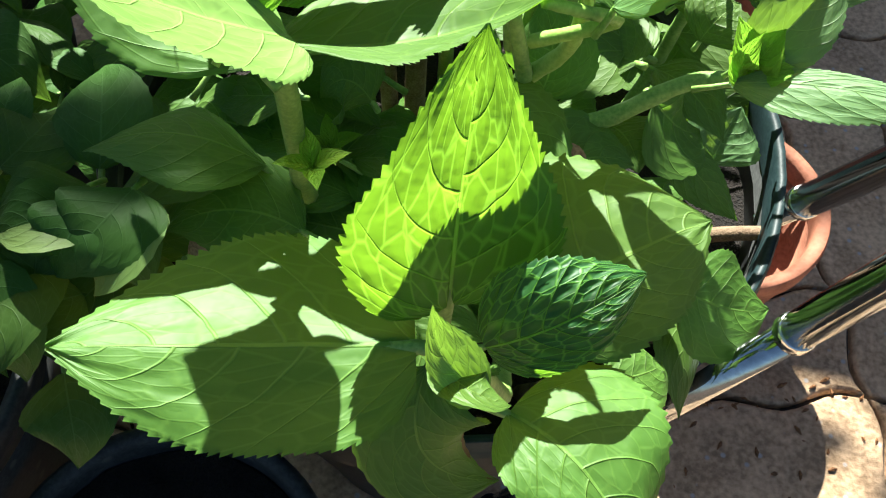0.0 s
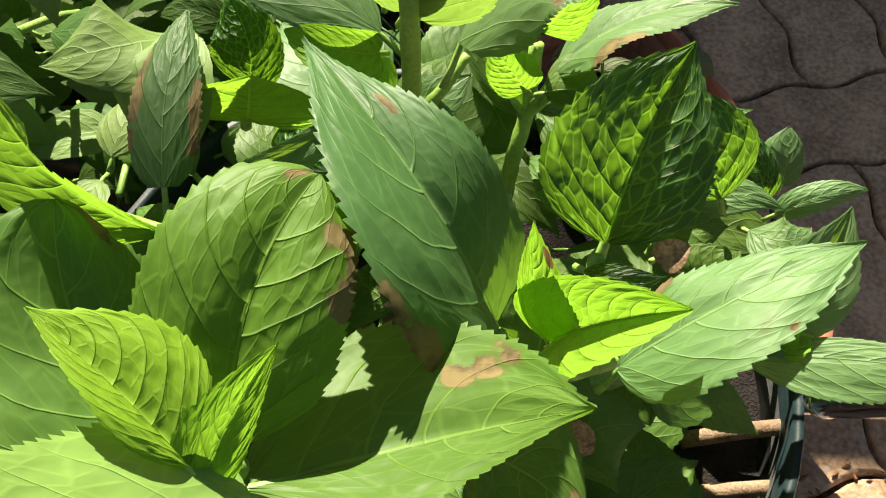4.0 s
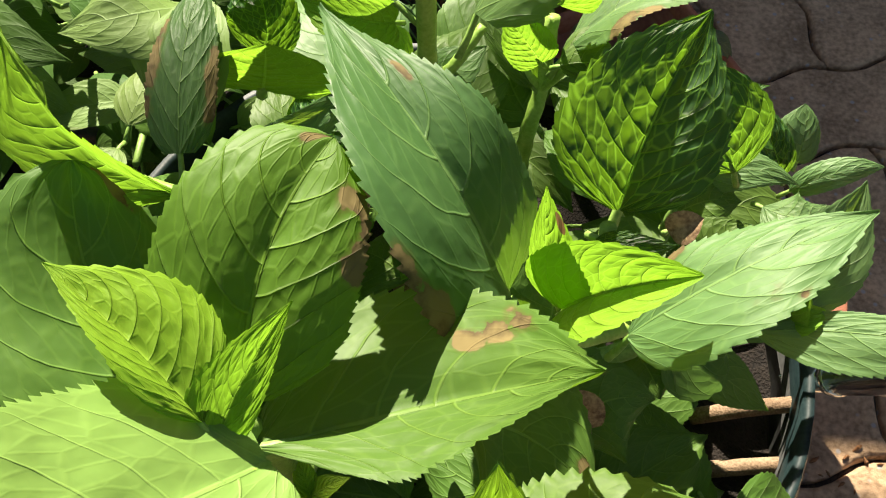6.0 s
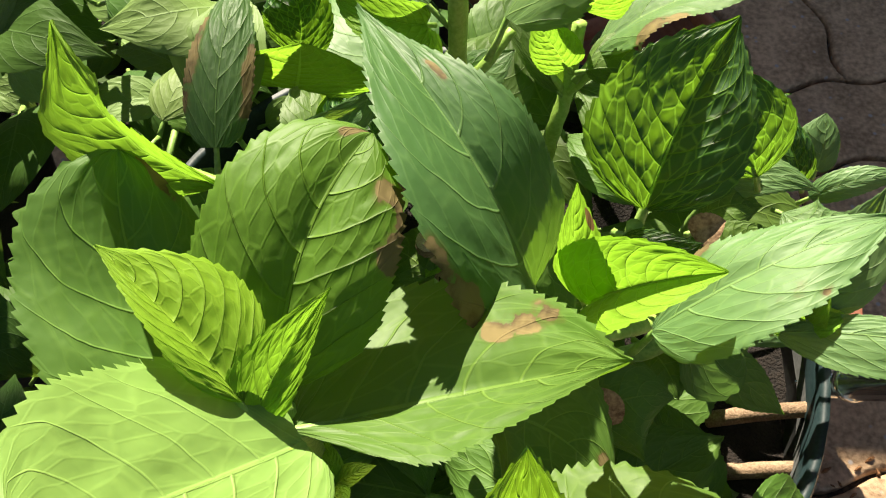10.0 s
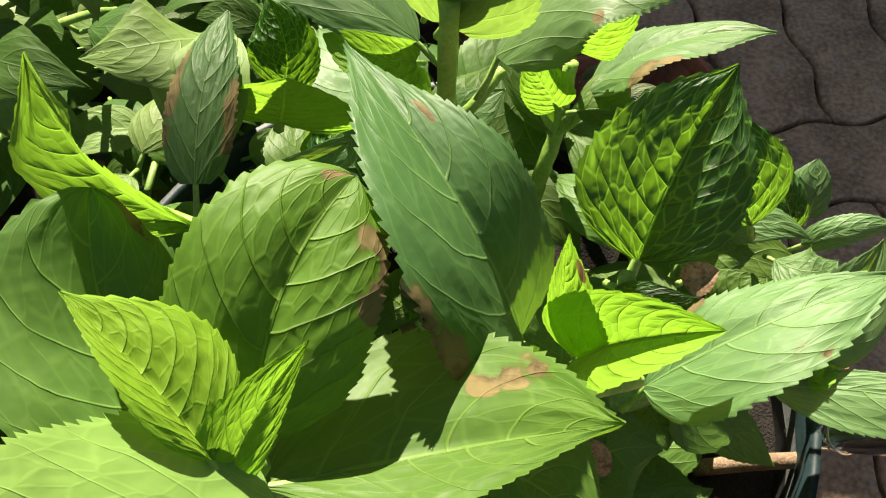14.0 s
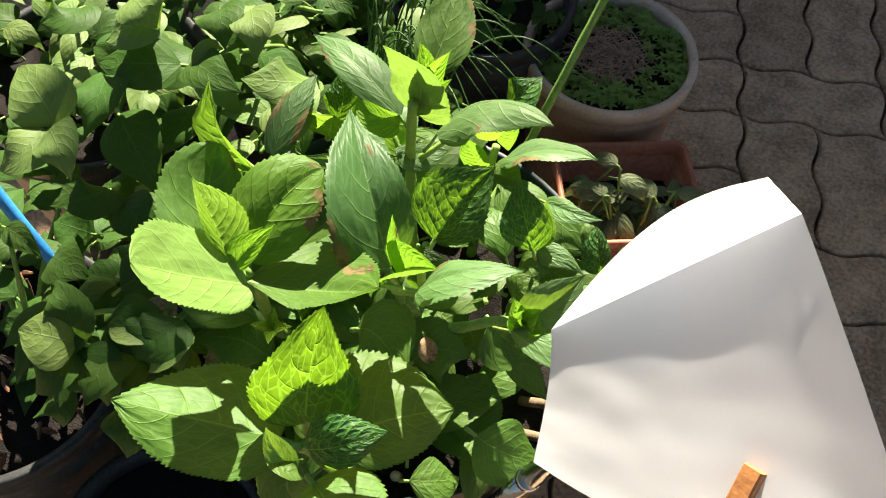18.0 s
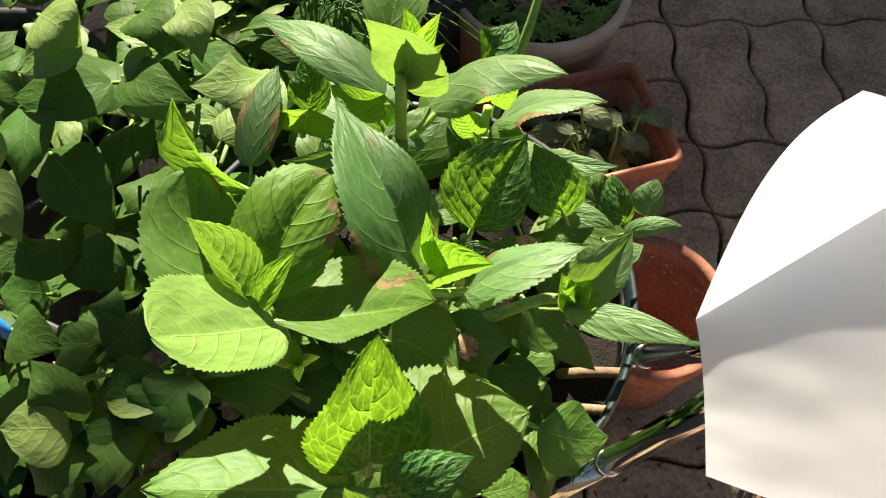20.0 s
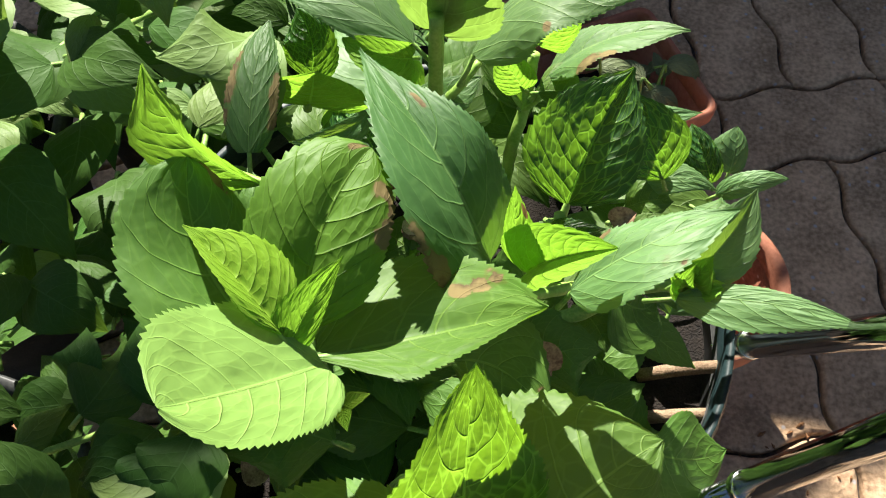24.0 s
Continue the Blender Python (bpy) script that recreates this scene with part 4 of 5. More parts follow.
leaf(hydrangea, "cool", (0.0489, 0.4034, 0.5380), (0.0469, 0.4296, 0.5510), (0.0485, 0.4679, 0.5560), left=(0.0341, 0.4332, 0.5490), right=(0.0580, 0.4387, 0.5490), shape=BROAD, dry=[(0.6, 1, 0.16), (0.45, 1, 0.2), (0.3, 1, 0.18), (0.55, -1, 0.14), (0.38, -1, 0.18), (0.2, -1, 0.16)], arch=0.2, quilt=0.9)
leaf(hydrangea, "young", (0.0671, 0.4467, 0.5200), (0.0704, 0.4465, 0.5340), (0.0722, 0.4473, 0.5460), left=(0.0558, 0.4432, 0.5450), right=(0.0883, 0.4489, 0.5450), shape=BROAD, arch=0.0, quilt=0.5)
leaf(hydrangea, "deep", (0.0649, 0.4652, 0.5200), (0.0656, 0.4736, 0.5330), (0.0564, 0.4875, 0.5450), left=(0.0511, 0.4749, 0.5340), right=(0.0775, 0.4771, 0.5360), shape=BROAD, arch=0.2, quilt=1.3)
leaf(hydrangea, "blue", (0.1215, 0.4487, 0.5280), (0.1326, 0.4611, 0.5220), (0.1505, 0.4758, 0.5200), left=(0.1328, 0.4707, 0.5230), right=(0.1434, 0.4549, 0.5160), shape=BROAD, arch=0.2, quilt=0.9)
leaf(hydrangea, "mature", (0.1711, 0.4905, 0.4800), (0.1593, 0.4951, 0.4920), (0.1460, 0.5137, 0.5000), left=(0.1541, 0.4943, 0.4920), right=(0.1687, 0.5045, 0.4960), shape=BROAD, arch=0.1, quilt=0.6)
leaf(hydrangea, "young", (0.1733, 0.4864, 0.5000), (0.1646, 0.4862, 0.5150), (0.1572, 0.4877, 0.5250), left=(0.1562, 0.4847, 0.5180), right=(0.1733, 0.4877, 0.5200), shape=BROAD, arch=0.1, quilt=0.5)
leaf(hydrangea, "mature", (0.1810, 0.4854, 0.5000), (0.1945, 0.4835, 0.5050), (0.2069, 0.4849, 0.5000), left=(0.1927, 0.5005, 0.5080), right=(0.1921, 0.4807, 0.4970), shape=BROAD, arch=0.1, quilt=0.6)
leaf(hydrangea, "blue", (0.2246, 0.4954, 0.4780), (0.2465, 0.4881, 0.4880), (0.2710, 0.4920, 0.4880), left=(0.2442, 0.4933, 0.4900), right=(0.2424, 0.4792, 0.4840), shape=PROFILE, arch=0.15, quilt=0.6)
leaf(hydrangea, "blue", (0.3023, 0.4989, 0.4250), (0.3034, 0.5078, 0.4360), (0.3030, 0.5200, 0.4440), left=(0.2882, 0.5102, 0.4360), right=(0.3115, 0.5057, 0.4340), shape=BROAD, arch=0.2, quilt=0.7)
leaf(hydrangea, "deep", (0.2834, 0.4697, 0.4550), (0.2747, 0.4800, 0.4700), (0.2678, 0.4931, 0.4760), left=(0.2637, 0.4813, 0.4720), right=(0.2858, 0.4787, 0.4680), shape=BROAD, arch=0.35, quilt=1.3)
leaf(hydrangea, "blue", (0.2303, 0.4372, 0.4900), (0.2516, 0.4377, 0.5020), (0.2750, 0.4359, 0.4960), left=(0.2508, 0.4469, 0.5040), right=(0.2510, 0.4300, 0.4980), shape=PROFILE, arch=0.15, quilt=0.6)
leaf(hydrangea, "blue", (0.2840, 0.4568, 0.4620), (0.3004, 0.4590, 0.4740), (0.3190, 0.4620, 0.4760), left=(0.2952, 0.4654, 0.4740), right=(0.3001, 0.4546, 0.4680), shape=BROAD, arch=0.2, quilt=0.9)
leaf(hydrangea, "deepleaf", (0.1630, 0.2460, 0.5220), (0.1615, 0.2560, 0.5520), (0.1610, 0.2830, 0.6050), left=(0.1336, 0.2409, 0.5660), right=(0.1905, 0.2657, 0.5560), shape=TRIANGLE, arch=0.12, quilt=0.9)
leaf(hydrangea, "mature", (0.1560, 0.2290, 0.5270), (0.1075, 0.2182, 0.5270), (0.0530, 0.2065, 0.5260), left=(0.1159, 0.1879, 0.5210), right=(0.0950, 0.2601, 0.5130), shape=BROAD, arch=0.02, quilt=0.6)
leaf(hydrangea, "mature", (0.1880, 0.2440, 0.5320), (0.2120, 0.2680, 0.5320), (0.2400, 0.2920, 0.5260), left=(0.1998, 0.3079, 0.5260), right=(0.2188, 0.2389, 0.5270), shape=BROAD, arch=0.15, quilt=0.6)
leaf(hydrangea, "deep", (0.1760, 0.2280, 0.5360), (0.1925, 0.2303, 0.5520), (0.2160, 0.2520, 0.5530), left=(0.1847, 0.2456, 0.5600), right=(0.1957, 0.2224, 0.5380), shape=BROAD, arch=0.2, quilt=1.0)
leaf(hydrangea, "blue", (0.1783, 0.2104, 0.5430), (0.1664, 0.2129, 0.5560), (0.1611, 0.2158, 0.5800), left=(0.1611, 0.2096, 0.5660), right=(0.1734, 0.2192, 0.5560), shape=OVATE, arch=0.1, quilt=0.7)
leaf(hydrangea, "mature", (0.1665, 0.2157, 0.5460), (0.1734, 0.2082, 0.5520), (0.1850, 0.2078, 0.5480), left=(0.1815, 0.2169, 0.5460), right=(0.1765, 0.2015, 0.5550), shape=BROAD, arch=0.1, quilt=0.5)
leaf(hydrangea, "mature", (0.1859, 0.2149, 0.5240), (0.2040, 0.2033, 0.5310), (0.2264, 0.1825, 0.5150), left=(0.2326, 0.2139, 0.5220), right=(0.1874, 0.1931, 0.5270), shape=BROAD, arch=0.12, quilt=0.6)
# smaller and lower leaves
leaf(hydrangea, "young", (0.255, 0.373, 0.505), (0.248, 0.372, 0.525), (0.243, 0.375, 0.535), 0.018, (0.3, -0.6, 0.7), fold=0.4)
leaf(hydrangea, "young", (0.256, 0.374, 0.505), (0.258, 0.373, 0.525), (0.262, 0.378, 0.530), 0.020, (-0.2, -0.5, 0.8), fold=0.4)
leaf(hydrangea, "young", (0.256, 0.373, 0.505), (0.262, 0.370, 0.520), (0.272, 0.377, 0.515), 0.018, (0, -0.3, 0.9), fold=0.3)
leaf(hydrangea, "young", (0.255, 0.373, 0.505), (0.250, 0.367, 0.525), (0.253, 0.370, 0.535), 0.012, (0, -0.5, 0.8), fold=0.4)
leaf(hydrangea, "young", (0.170, 0.508, 0.455), (0.164, 0.510, 0.475), (0.156, 0.517, 0.485), 0.022, (0.3, 0.2, 0.8), fold=0.2)
leaf(hydrangea, "deep", (0.101, 0.437, 0.500), (0.092, 0.448, 0.510), (0.085, 0.464, 0.515), 0.036, (0, -0.5, 0.86), fold=0.15, blister=1.6)
leaf(hydrangea, "young", (0.051, 0.498, 0.430), (0.061, 0.500, 0.450), (0.072, 0.497, 0.470), 0.020, (-0.2, 0, 0.95), fold=0.1)
leaf(hydrangea, "blue", (0.118, 0.466, 0.505), (0.094, 0.481, 0.515), (0.069, 0.510, 0.508), 0.055, (-0.1, 0, 0.99), fold=0, blister=1.5)
leaf(hydrangea, "mature", (0.127, 0.493, 0.470), (0.137, 0.498, 0.475), (0.151, 0.517, 0.470), 0.040, (0, -0.4, 0.9), fold=0)
leaf(hydrangea, "mature", (0.188, 0.343, 0.450), (0.205, 0.354, 0.465), (0.224, 0.358, 0.460), 0.050, (0, -0.35, 0.94), fold=-0.1)
leaf(hydrangea, "mature", (0.149, 0.335, 0.480), (0.172, 0.326, 0.500), (0.198, 0.309, 0.490), 0.058, (0.1, -0.35, 0.93), fold=-0.12, dry=[(0.9, 0.4, 0.14)])
leaf(hydrangea, "mature", (0.241, 0.390, 0.440), (0.262, 0.383, 0.425), (0.284, 0.378, 0.406), 0.024, (0, -0.4, 0.9), fold=-0.2)
leaf(hydrangea, "mature", (0.180, 0.376, 0.470), (0.181, 0.389, 0.490), (0.173, 0.403, 0.500), 0.040, (0, -0.5, 0.86), fold=0)
leaf(hydrangea, "young", (0.228, 0.438, 0.500), (0.232, 0.449, 0.515), (0.232, 0.466, 0.520), 0.032, (0.2, -0.5, 0.84), fold=0.1, blister=1.6)
leaf(hydrangea, "mature", (0.230, 0.427, 0.485), (0.240, 0.427, 0.495), (0.254, 0.431, 0.490), 0.026, (0, -0.3, 0.95), fold=-0.1)
leaf(hydrangea, "mature", (0.265, 0.490, 0.440), (0.250, 0.499, 0.450), (0.241, 0.510, 0.450), 0.036, (0, -0.3, 0.95), fold=0)
leaf(hydrangea, "blue", (0.272, 0.449, 0.460), (0.286, 0.440, 0.468), (0.297, 0.449, 0.465), 0.026, (0, -0.3, 0.95), fold=-0.1)
leaf(hydrangea, "mature", (0.238, 0.394, 0.500), (0.244, 0.400, 0.510), (0.251, 0.408, 0.510), 0.030, (0, -0.3, 0.95), fold=0)
leaf(hydrangea, "mature", (0.213, 0.385, 0.450), (0.222, 0.373, 0.455), (0.228, 0.362, 0.450), 0.040, (0, -0.3, 0.95), fold=-0.1)
leaf(hydrangea, "mature", (0.111, 0.366, 0.460), (0.099, 0.367, 0.470), (0.089, 0.363, 0.460), 0.040, (0, -0.3, 0.95), fold=-0.1)
leaf(hydrangea, "mature", (0.125, 0.401, 0.460), (0.114, 0.408, 0.465), (0.103, 0.414, 0.460), 0.035, (0, -0.3, 0.95), fold=-0.1)
leaf(hydrangea, "young", (0.127, 0.418, 0.455), (0.131, 0.420, 0.462), (0.134, 0.424, 0.465), 0.014, (0, -0.3, 0.95), fold=0.1)
leaf(hydrangea, "young", (0.127, 0.417, 0.455), (0.125, 0.407, 0.462), (0.122, 0.400, 0.462), 0.014, (0, -0.3, 0.95), fold=0.1)
leaf(hydrangea, "dry", (0.110, 0.419, 0.490), (0.106, 0.420, 0.500), (0.102, 0.429, 0.500), 0.016, (0.3, -0.5, 0.8), fold=0.5)
leaf(hydrangea, "dry", (0.191, 0.355, 0.470), (0.197, 0.348, 0.465), (0.201, 0.344, 0.455), 0.014, (0.3, -0.5, 0.8), fold=0.6)
leaf(hydrangea, "dry", (0.171, 0.323, 0.490), (0.174, 0.316, 0.490), (0.183, 0.313, 0.480), 0.016, (-0.3, -0.5, 0.8), fold=0.5)
leaf(hydrangea, "dry", (0.216, 0.390, 0.530), (0.221, 0.390, 0.535), (0.227, 0.393, 0.535), 0.012, (0, -0.6, 0.8), fold=0.4)
leaf(hydrangea, "dry", (0.056, 0.282, 0.450), (0.064, 0.283, 0.455), (0.072, 0.289, 0.450), 0.018, (0, -0.3, 0.9), fold=0.3)
leaf(hydrangea, "mature", (0.091, 0.564, 0.480), (0.091, 0.599, 0.500), (0.079, 0.652, 0.520), 0.050, (0.1, -0.5, 0.86), fold=0.1, dry=[(0.5, -1, 0.14), (0.7, -1, 0.1)])
leaf(hydrangea, "deep", (0.163, 0.561, 0.485), (0.175, 0.566, 0.505), (0.182, 0.584, 0.510), 0.036, (-0.2, -0.4, 0.9), fold=0.15)
leaf(hydrangea, "deep", (0.240, 0.416, 0.530), (0.229, 0.424, 0.550), (0.213, 0.443, 0.560), 0.036, (0.1, -0.8, 0.6), fold=0.15, blister=1.6)
leaf(hydrangea, "young", (0.123, 0.468, 0.500), (0.110, 0.467, 0.525), (0.092, 0.476, 0.530), 0.028, (0.2, 0, 0.95), fold=0.3)
leaf(hydrangea, "mature", (0.128, 0.473, 0.470), (0.140, 0.494, 0.485), (0.144, 0.526, 0.480), 0.045, (0, -0.4, 0.9), fold=0)
leaf(hydrangea, "mature", (0.174, 0.494, 0.450), (0.162, 0.508, 0.460), (0.157, 0.535, 0.470), 0.045, (0, -0.4, 0.9), fold=0)
leaf(hydrangea, "mature", (0.159, 0.239, 0.490), (0.159, 0.222, 0.475), (0.191, 0.222, 0.440), 0.050, (-0.2, -0.3, 0.92), fold=-0.15, dry=[(0.8, 0.9, 0.14), (0.95, 0.3, 0.1)])
leaf(hydrangea, "mature", (0.250, 0.316, 0.440), (0.270, 0.317, 0.430), (0.298, 0.332, 0.410), 0.050, (0.1, -0.4, 0.9), fold=-0.1)
leaf(hydrangea, "mature", (0.223, 0.267, 0.440), (0.236, 0.273, 0.440), (0.250, 0.291, 0.420), 0.034, (0, -0.3, 0.95), fold=-0.1)
leaf(hydrangea, "mature", (0.100, 0.297, 0.460), (0.072, 0.295, 0.470), (0.047, 0.284, 0.462), 0.050, (0, -0.3, 0.95), fold=-0.2, blister=1.6)
leaf(hydrangea, "mature", (0.081, 0.354, 0.470), (0.062, 0.358, 0.460), (0.038, 0.361, 0.450), 0.030, (0, -0.2, 0.98), fold=0)
leaf(hydrangea, "mature", (0.069, 0.350, 0.440), (0.051, 0.349, 0.450), (0.029, 0.349, 0.440), 0.045, (0, -0.3, 0.95), fold=0)
leaf(hydrangea, "mature", (0.218, 0.396, 0.480), (0.205, 0.407, 0.470), (0.187, 0.408, 0.470), 0.050, (0, -0.3, 0.95), fold=0)
leaf(hydrangea, "mature", (0.228, 0.386, 0.470), (0.238, 0.385, 0.460), (0.255, 0.400, 0.440), 0.050, (0, -0.3, 0.95), fold=0)
leaf(hydrangea, "blue", (0.271, 0.413, 0.400), (0.275, 0.425, 0.410), (0.280, 0.436, 0.420), 0.040, (0, -0.5, 0.86), fold=0.2, blister=1.3)
leaf(hydrangea, "mature", (0.184, 0.393, 0.440), (0.195, 0.388, 0.440), (0.210, 0.384, 0.430), 0.040, (0, -0.3, 0.95), fold=0)

# lower foliage inside the pot, in the shade of the crown
FILL = random.Random(21)


def fill_leaf(parent, kind, x, y, z, size, rng, lean=0.6, slim=1.0):
    a = rng.uniform(0, 2 * math.pi)
    d = Vector((math.cos(a), math.sin(a), rng.uniform(-0.25, 0.25)))
    b = Vector((x, y, z))
    m = b + d * size * 0.5 + Vector((0, 0, size * rng.uniform(0.06, 0.20)))
    t = b + d * size + Vector((0, 0, -size * rng.uniform(0.0, 0.25)))
    n = Vector((rng.uniform(-lean, lean), rng.uniform(-lean, lean) - 0.15, 1))
    leaf(parent, kind, b, m, t, size * slim * rng.uniform(0.58, 0.72), n, fold=rng.uniform(-0.25, 0.2), blister=rng.uniform(0.8, 1.5))


for k in range(22):
    a, rr = FILL.uniform(0, 6.283), 0.15 * math.sqrt(FILL.random())
    x, y = MAIN[0] + rr * math.cos(a), MAIN[1] + rr * math.sin(a) - 0.01
    fill_leaf(hydrangea, "mature", x, y, FILL.uniform(0.362, 0.41), FILL.uniform(0.04, 0.065), FILL)
for k in range(10):
    x, y = FILL.uniform(0.04, 0.10), FILL.uniform(0.28, 0.44)
    fill_leaf(hydrangea, "mature", x, y, FILL.uniform(0.42, 0.49), FILL.uniform(0.045, 0.07), FILL)

for k in range(14):
    a, rr = FILL.uniform(0, 6.283), 0.12 * math.sqrt(FILL.random())
    fill_leaf(hydrangea, "mature", MAIN[0] + rr * math.cos(a), MAIN[1] - 0.02 + rr * math.sin(a), FILL.uniform(0.42, 0.475), FILL.uniform(0.045, 0.07), FILL, 0.5)

for k in range(26):
    a, rr = FILL.uniform(0, 6.283), 0.14 * math.sqrt(FILL.random())
    fill_leaf(hydrangea, "mature", MAIN[0] + rr * math.cos(a), MAIN[1] + rr * math.sin(a), FILL.uniform(0.40, 0.455), FILL.uniform(0.045, 0.07), FILL, 0.5)

for k in range(16):
    fill_leaf(hydrangea, "mature", FILL.uniform(0.05, 0.15), FILL.uniform(0.29, 0.37), FILL.uniform(0.37, 0.42), FILL.uniform(0.05, 0.07), FILL, 0.5)
for k in range(8):
    fill_leaf(hydrangea, "mature", FILL.uniform(0.19, 0.255), FILL.uniform(0.29, 0.37), FILL.uniform(0.375, 0.425), FILL.uniform(0.05, 0.072), FILL, 0.5)

# little bud shoots
for bx, by, bz in ((0.097, 0.348, 0.446), (0.105, 0.300, 0.50), (0.258, 0.376, 0.512)):
    for q in range(4):
        a = q * 1.57 + 0.4
        d = Vector((math.cos(a), math.sin(a), 0.5))
        b = Vector((bx, by, bz))
        leaf(hydrangea, "young", b, b + d * 0.007 + Vector((0, 0, 0.002)), b + d * 0.014, 0.008, Vector((-math.cos(a), -math.sin(a), 1.2)), fold=0.3, teeth=8)

# ---- shrub on the left ----
SHRUB_POTS = (LEFT_POT, (-0.300, 0.560), (-0.110, 0.700))
SHRUBS = [thing("shrub", (px, py, 0.27), "bushy shrub with dull dark green pointed leaves in a black pot", "shrub", "shrubs in black pots") for px, py in SHRUB_POTS]


def bush(x, y):
    """The shrub to which a leaf at this place belongs."""
    return SHRUBS[0 if y < 0.45 else 1 if x < -0.17 else 2]


SH = random.Random(5)
# shrublit marks leaves whose sunlight is painted in as a paler tone
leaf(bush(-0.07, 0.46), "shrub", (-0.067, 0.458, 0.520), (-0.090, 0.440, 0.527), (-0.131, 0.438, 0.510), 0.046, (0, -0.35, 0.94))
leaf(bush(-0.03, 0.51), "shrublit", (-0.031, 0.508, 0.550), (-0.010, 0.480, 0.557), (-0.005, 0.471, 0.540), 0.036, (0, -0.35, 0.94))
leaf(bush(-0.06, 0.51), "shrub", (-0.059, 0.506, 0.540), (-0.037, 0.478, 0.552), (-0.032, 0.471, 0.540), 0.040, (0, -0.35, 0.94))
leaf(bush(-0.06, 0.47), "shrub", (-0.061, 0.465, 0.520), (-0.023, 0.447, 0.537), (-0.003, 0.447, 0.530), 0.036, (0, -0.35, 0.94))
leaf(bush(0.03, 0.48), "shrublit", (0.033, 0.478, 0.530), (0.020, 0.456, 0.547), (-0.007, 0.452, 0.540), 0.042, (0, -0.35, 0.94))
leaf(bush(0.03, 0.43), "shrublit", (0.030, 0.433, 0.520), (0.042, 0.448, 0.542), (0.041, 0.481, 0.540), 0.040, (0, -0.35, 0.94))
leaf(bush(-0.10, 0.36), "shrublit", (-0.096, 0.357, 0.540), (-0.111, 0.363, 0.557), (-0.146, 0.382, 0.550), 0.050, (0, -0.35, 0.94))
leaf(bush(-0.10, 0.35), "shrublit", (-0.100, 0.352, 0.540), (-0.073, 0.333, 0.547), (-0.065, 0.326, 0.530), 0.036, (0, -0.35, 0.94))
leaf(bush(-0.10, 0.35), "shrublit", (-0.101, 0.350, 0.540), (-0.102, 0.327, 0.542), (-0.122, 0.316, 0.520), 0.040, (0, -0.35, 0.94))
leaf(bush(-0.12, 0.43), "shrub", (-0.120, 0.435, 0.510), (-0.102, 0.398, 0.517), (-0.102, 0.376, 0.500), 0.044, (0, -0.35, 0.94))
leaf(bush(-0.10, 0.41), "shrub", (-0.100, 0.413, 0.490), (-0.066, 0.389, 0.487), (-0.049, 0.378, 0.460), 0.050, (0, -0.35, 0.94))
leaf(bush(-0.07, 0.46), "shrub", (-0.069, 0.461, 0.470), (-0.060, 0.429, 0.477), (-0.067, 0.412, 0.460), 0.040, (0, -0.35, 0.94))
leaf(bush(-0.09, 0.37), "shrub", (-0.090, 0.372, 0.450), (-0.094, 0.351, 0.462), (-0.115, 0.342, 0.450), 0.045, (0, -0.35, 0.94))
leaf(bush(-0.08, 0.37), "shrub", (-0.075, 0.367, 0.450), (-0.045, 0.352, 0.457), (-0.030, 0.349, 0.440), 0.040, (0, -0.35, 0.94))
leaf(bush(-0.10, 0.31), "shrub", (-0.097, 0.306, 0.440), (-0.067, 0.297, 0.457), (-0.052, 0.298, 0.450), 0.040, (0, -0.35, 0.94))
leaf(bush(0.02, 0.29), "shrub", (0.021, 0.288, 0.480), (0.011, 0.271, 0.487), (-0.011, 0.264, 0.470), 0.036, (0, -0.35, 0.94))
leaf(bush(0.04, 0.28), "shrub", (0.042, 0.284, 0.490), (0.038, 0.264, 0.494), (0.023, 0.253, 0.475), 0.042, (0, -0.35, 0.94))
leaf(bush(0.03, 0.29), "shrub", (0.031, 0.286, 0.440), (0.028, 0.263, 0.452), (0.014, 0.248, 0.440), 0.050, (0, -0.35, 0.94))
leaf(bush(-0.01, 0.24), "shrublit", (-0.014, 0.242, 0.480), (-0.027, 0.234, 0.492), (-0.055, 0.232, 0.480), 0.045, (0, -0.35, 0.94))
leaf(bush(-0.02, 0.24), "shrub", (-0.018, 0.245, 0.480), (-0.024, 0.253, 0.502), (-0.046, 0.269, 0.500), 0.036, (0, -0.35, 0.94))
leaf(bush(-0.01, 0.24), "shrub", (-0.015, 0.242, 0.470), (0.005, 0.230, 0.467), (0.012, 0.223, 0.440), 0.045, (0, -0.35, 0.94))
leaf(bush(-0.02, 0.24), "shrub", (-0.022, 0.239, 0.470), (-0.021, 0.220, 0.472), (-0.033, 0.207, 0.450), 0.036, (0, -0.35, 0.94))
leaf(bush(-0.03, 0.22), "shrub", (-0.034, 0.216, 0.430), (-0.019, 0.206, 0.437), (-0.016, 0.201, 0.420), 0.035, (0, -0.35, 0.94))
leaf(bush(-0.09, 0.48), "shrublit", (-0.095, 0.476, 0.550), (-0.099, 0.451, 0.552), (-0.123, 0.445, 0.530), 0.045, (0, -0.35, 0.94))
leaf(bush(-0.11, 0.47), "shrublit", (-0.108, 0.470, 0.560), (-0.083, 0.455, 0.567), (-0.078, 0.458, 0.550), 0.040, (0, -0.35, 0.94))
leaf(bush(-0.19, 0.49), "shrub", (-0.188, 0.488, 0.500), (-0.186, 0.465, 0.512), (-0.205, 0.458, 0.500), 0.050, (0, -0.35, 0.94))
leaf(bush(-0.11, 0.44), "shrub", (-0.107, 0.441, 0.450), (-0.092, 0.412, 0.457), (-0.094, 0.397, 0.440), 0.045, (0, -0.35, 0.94))
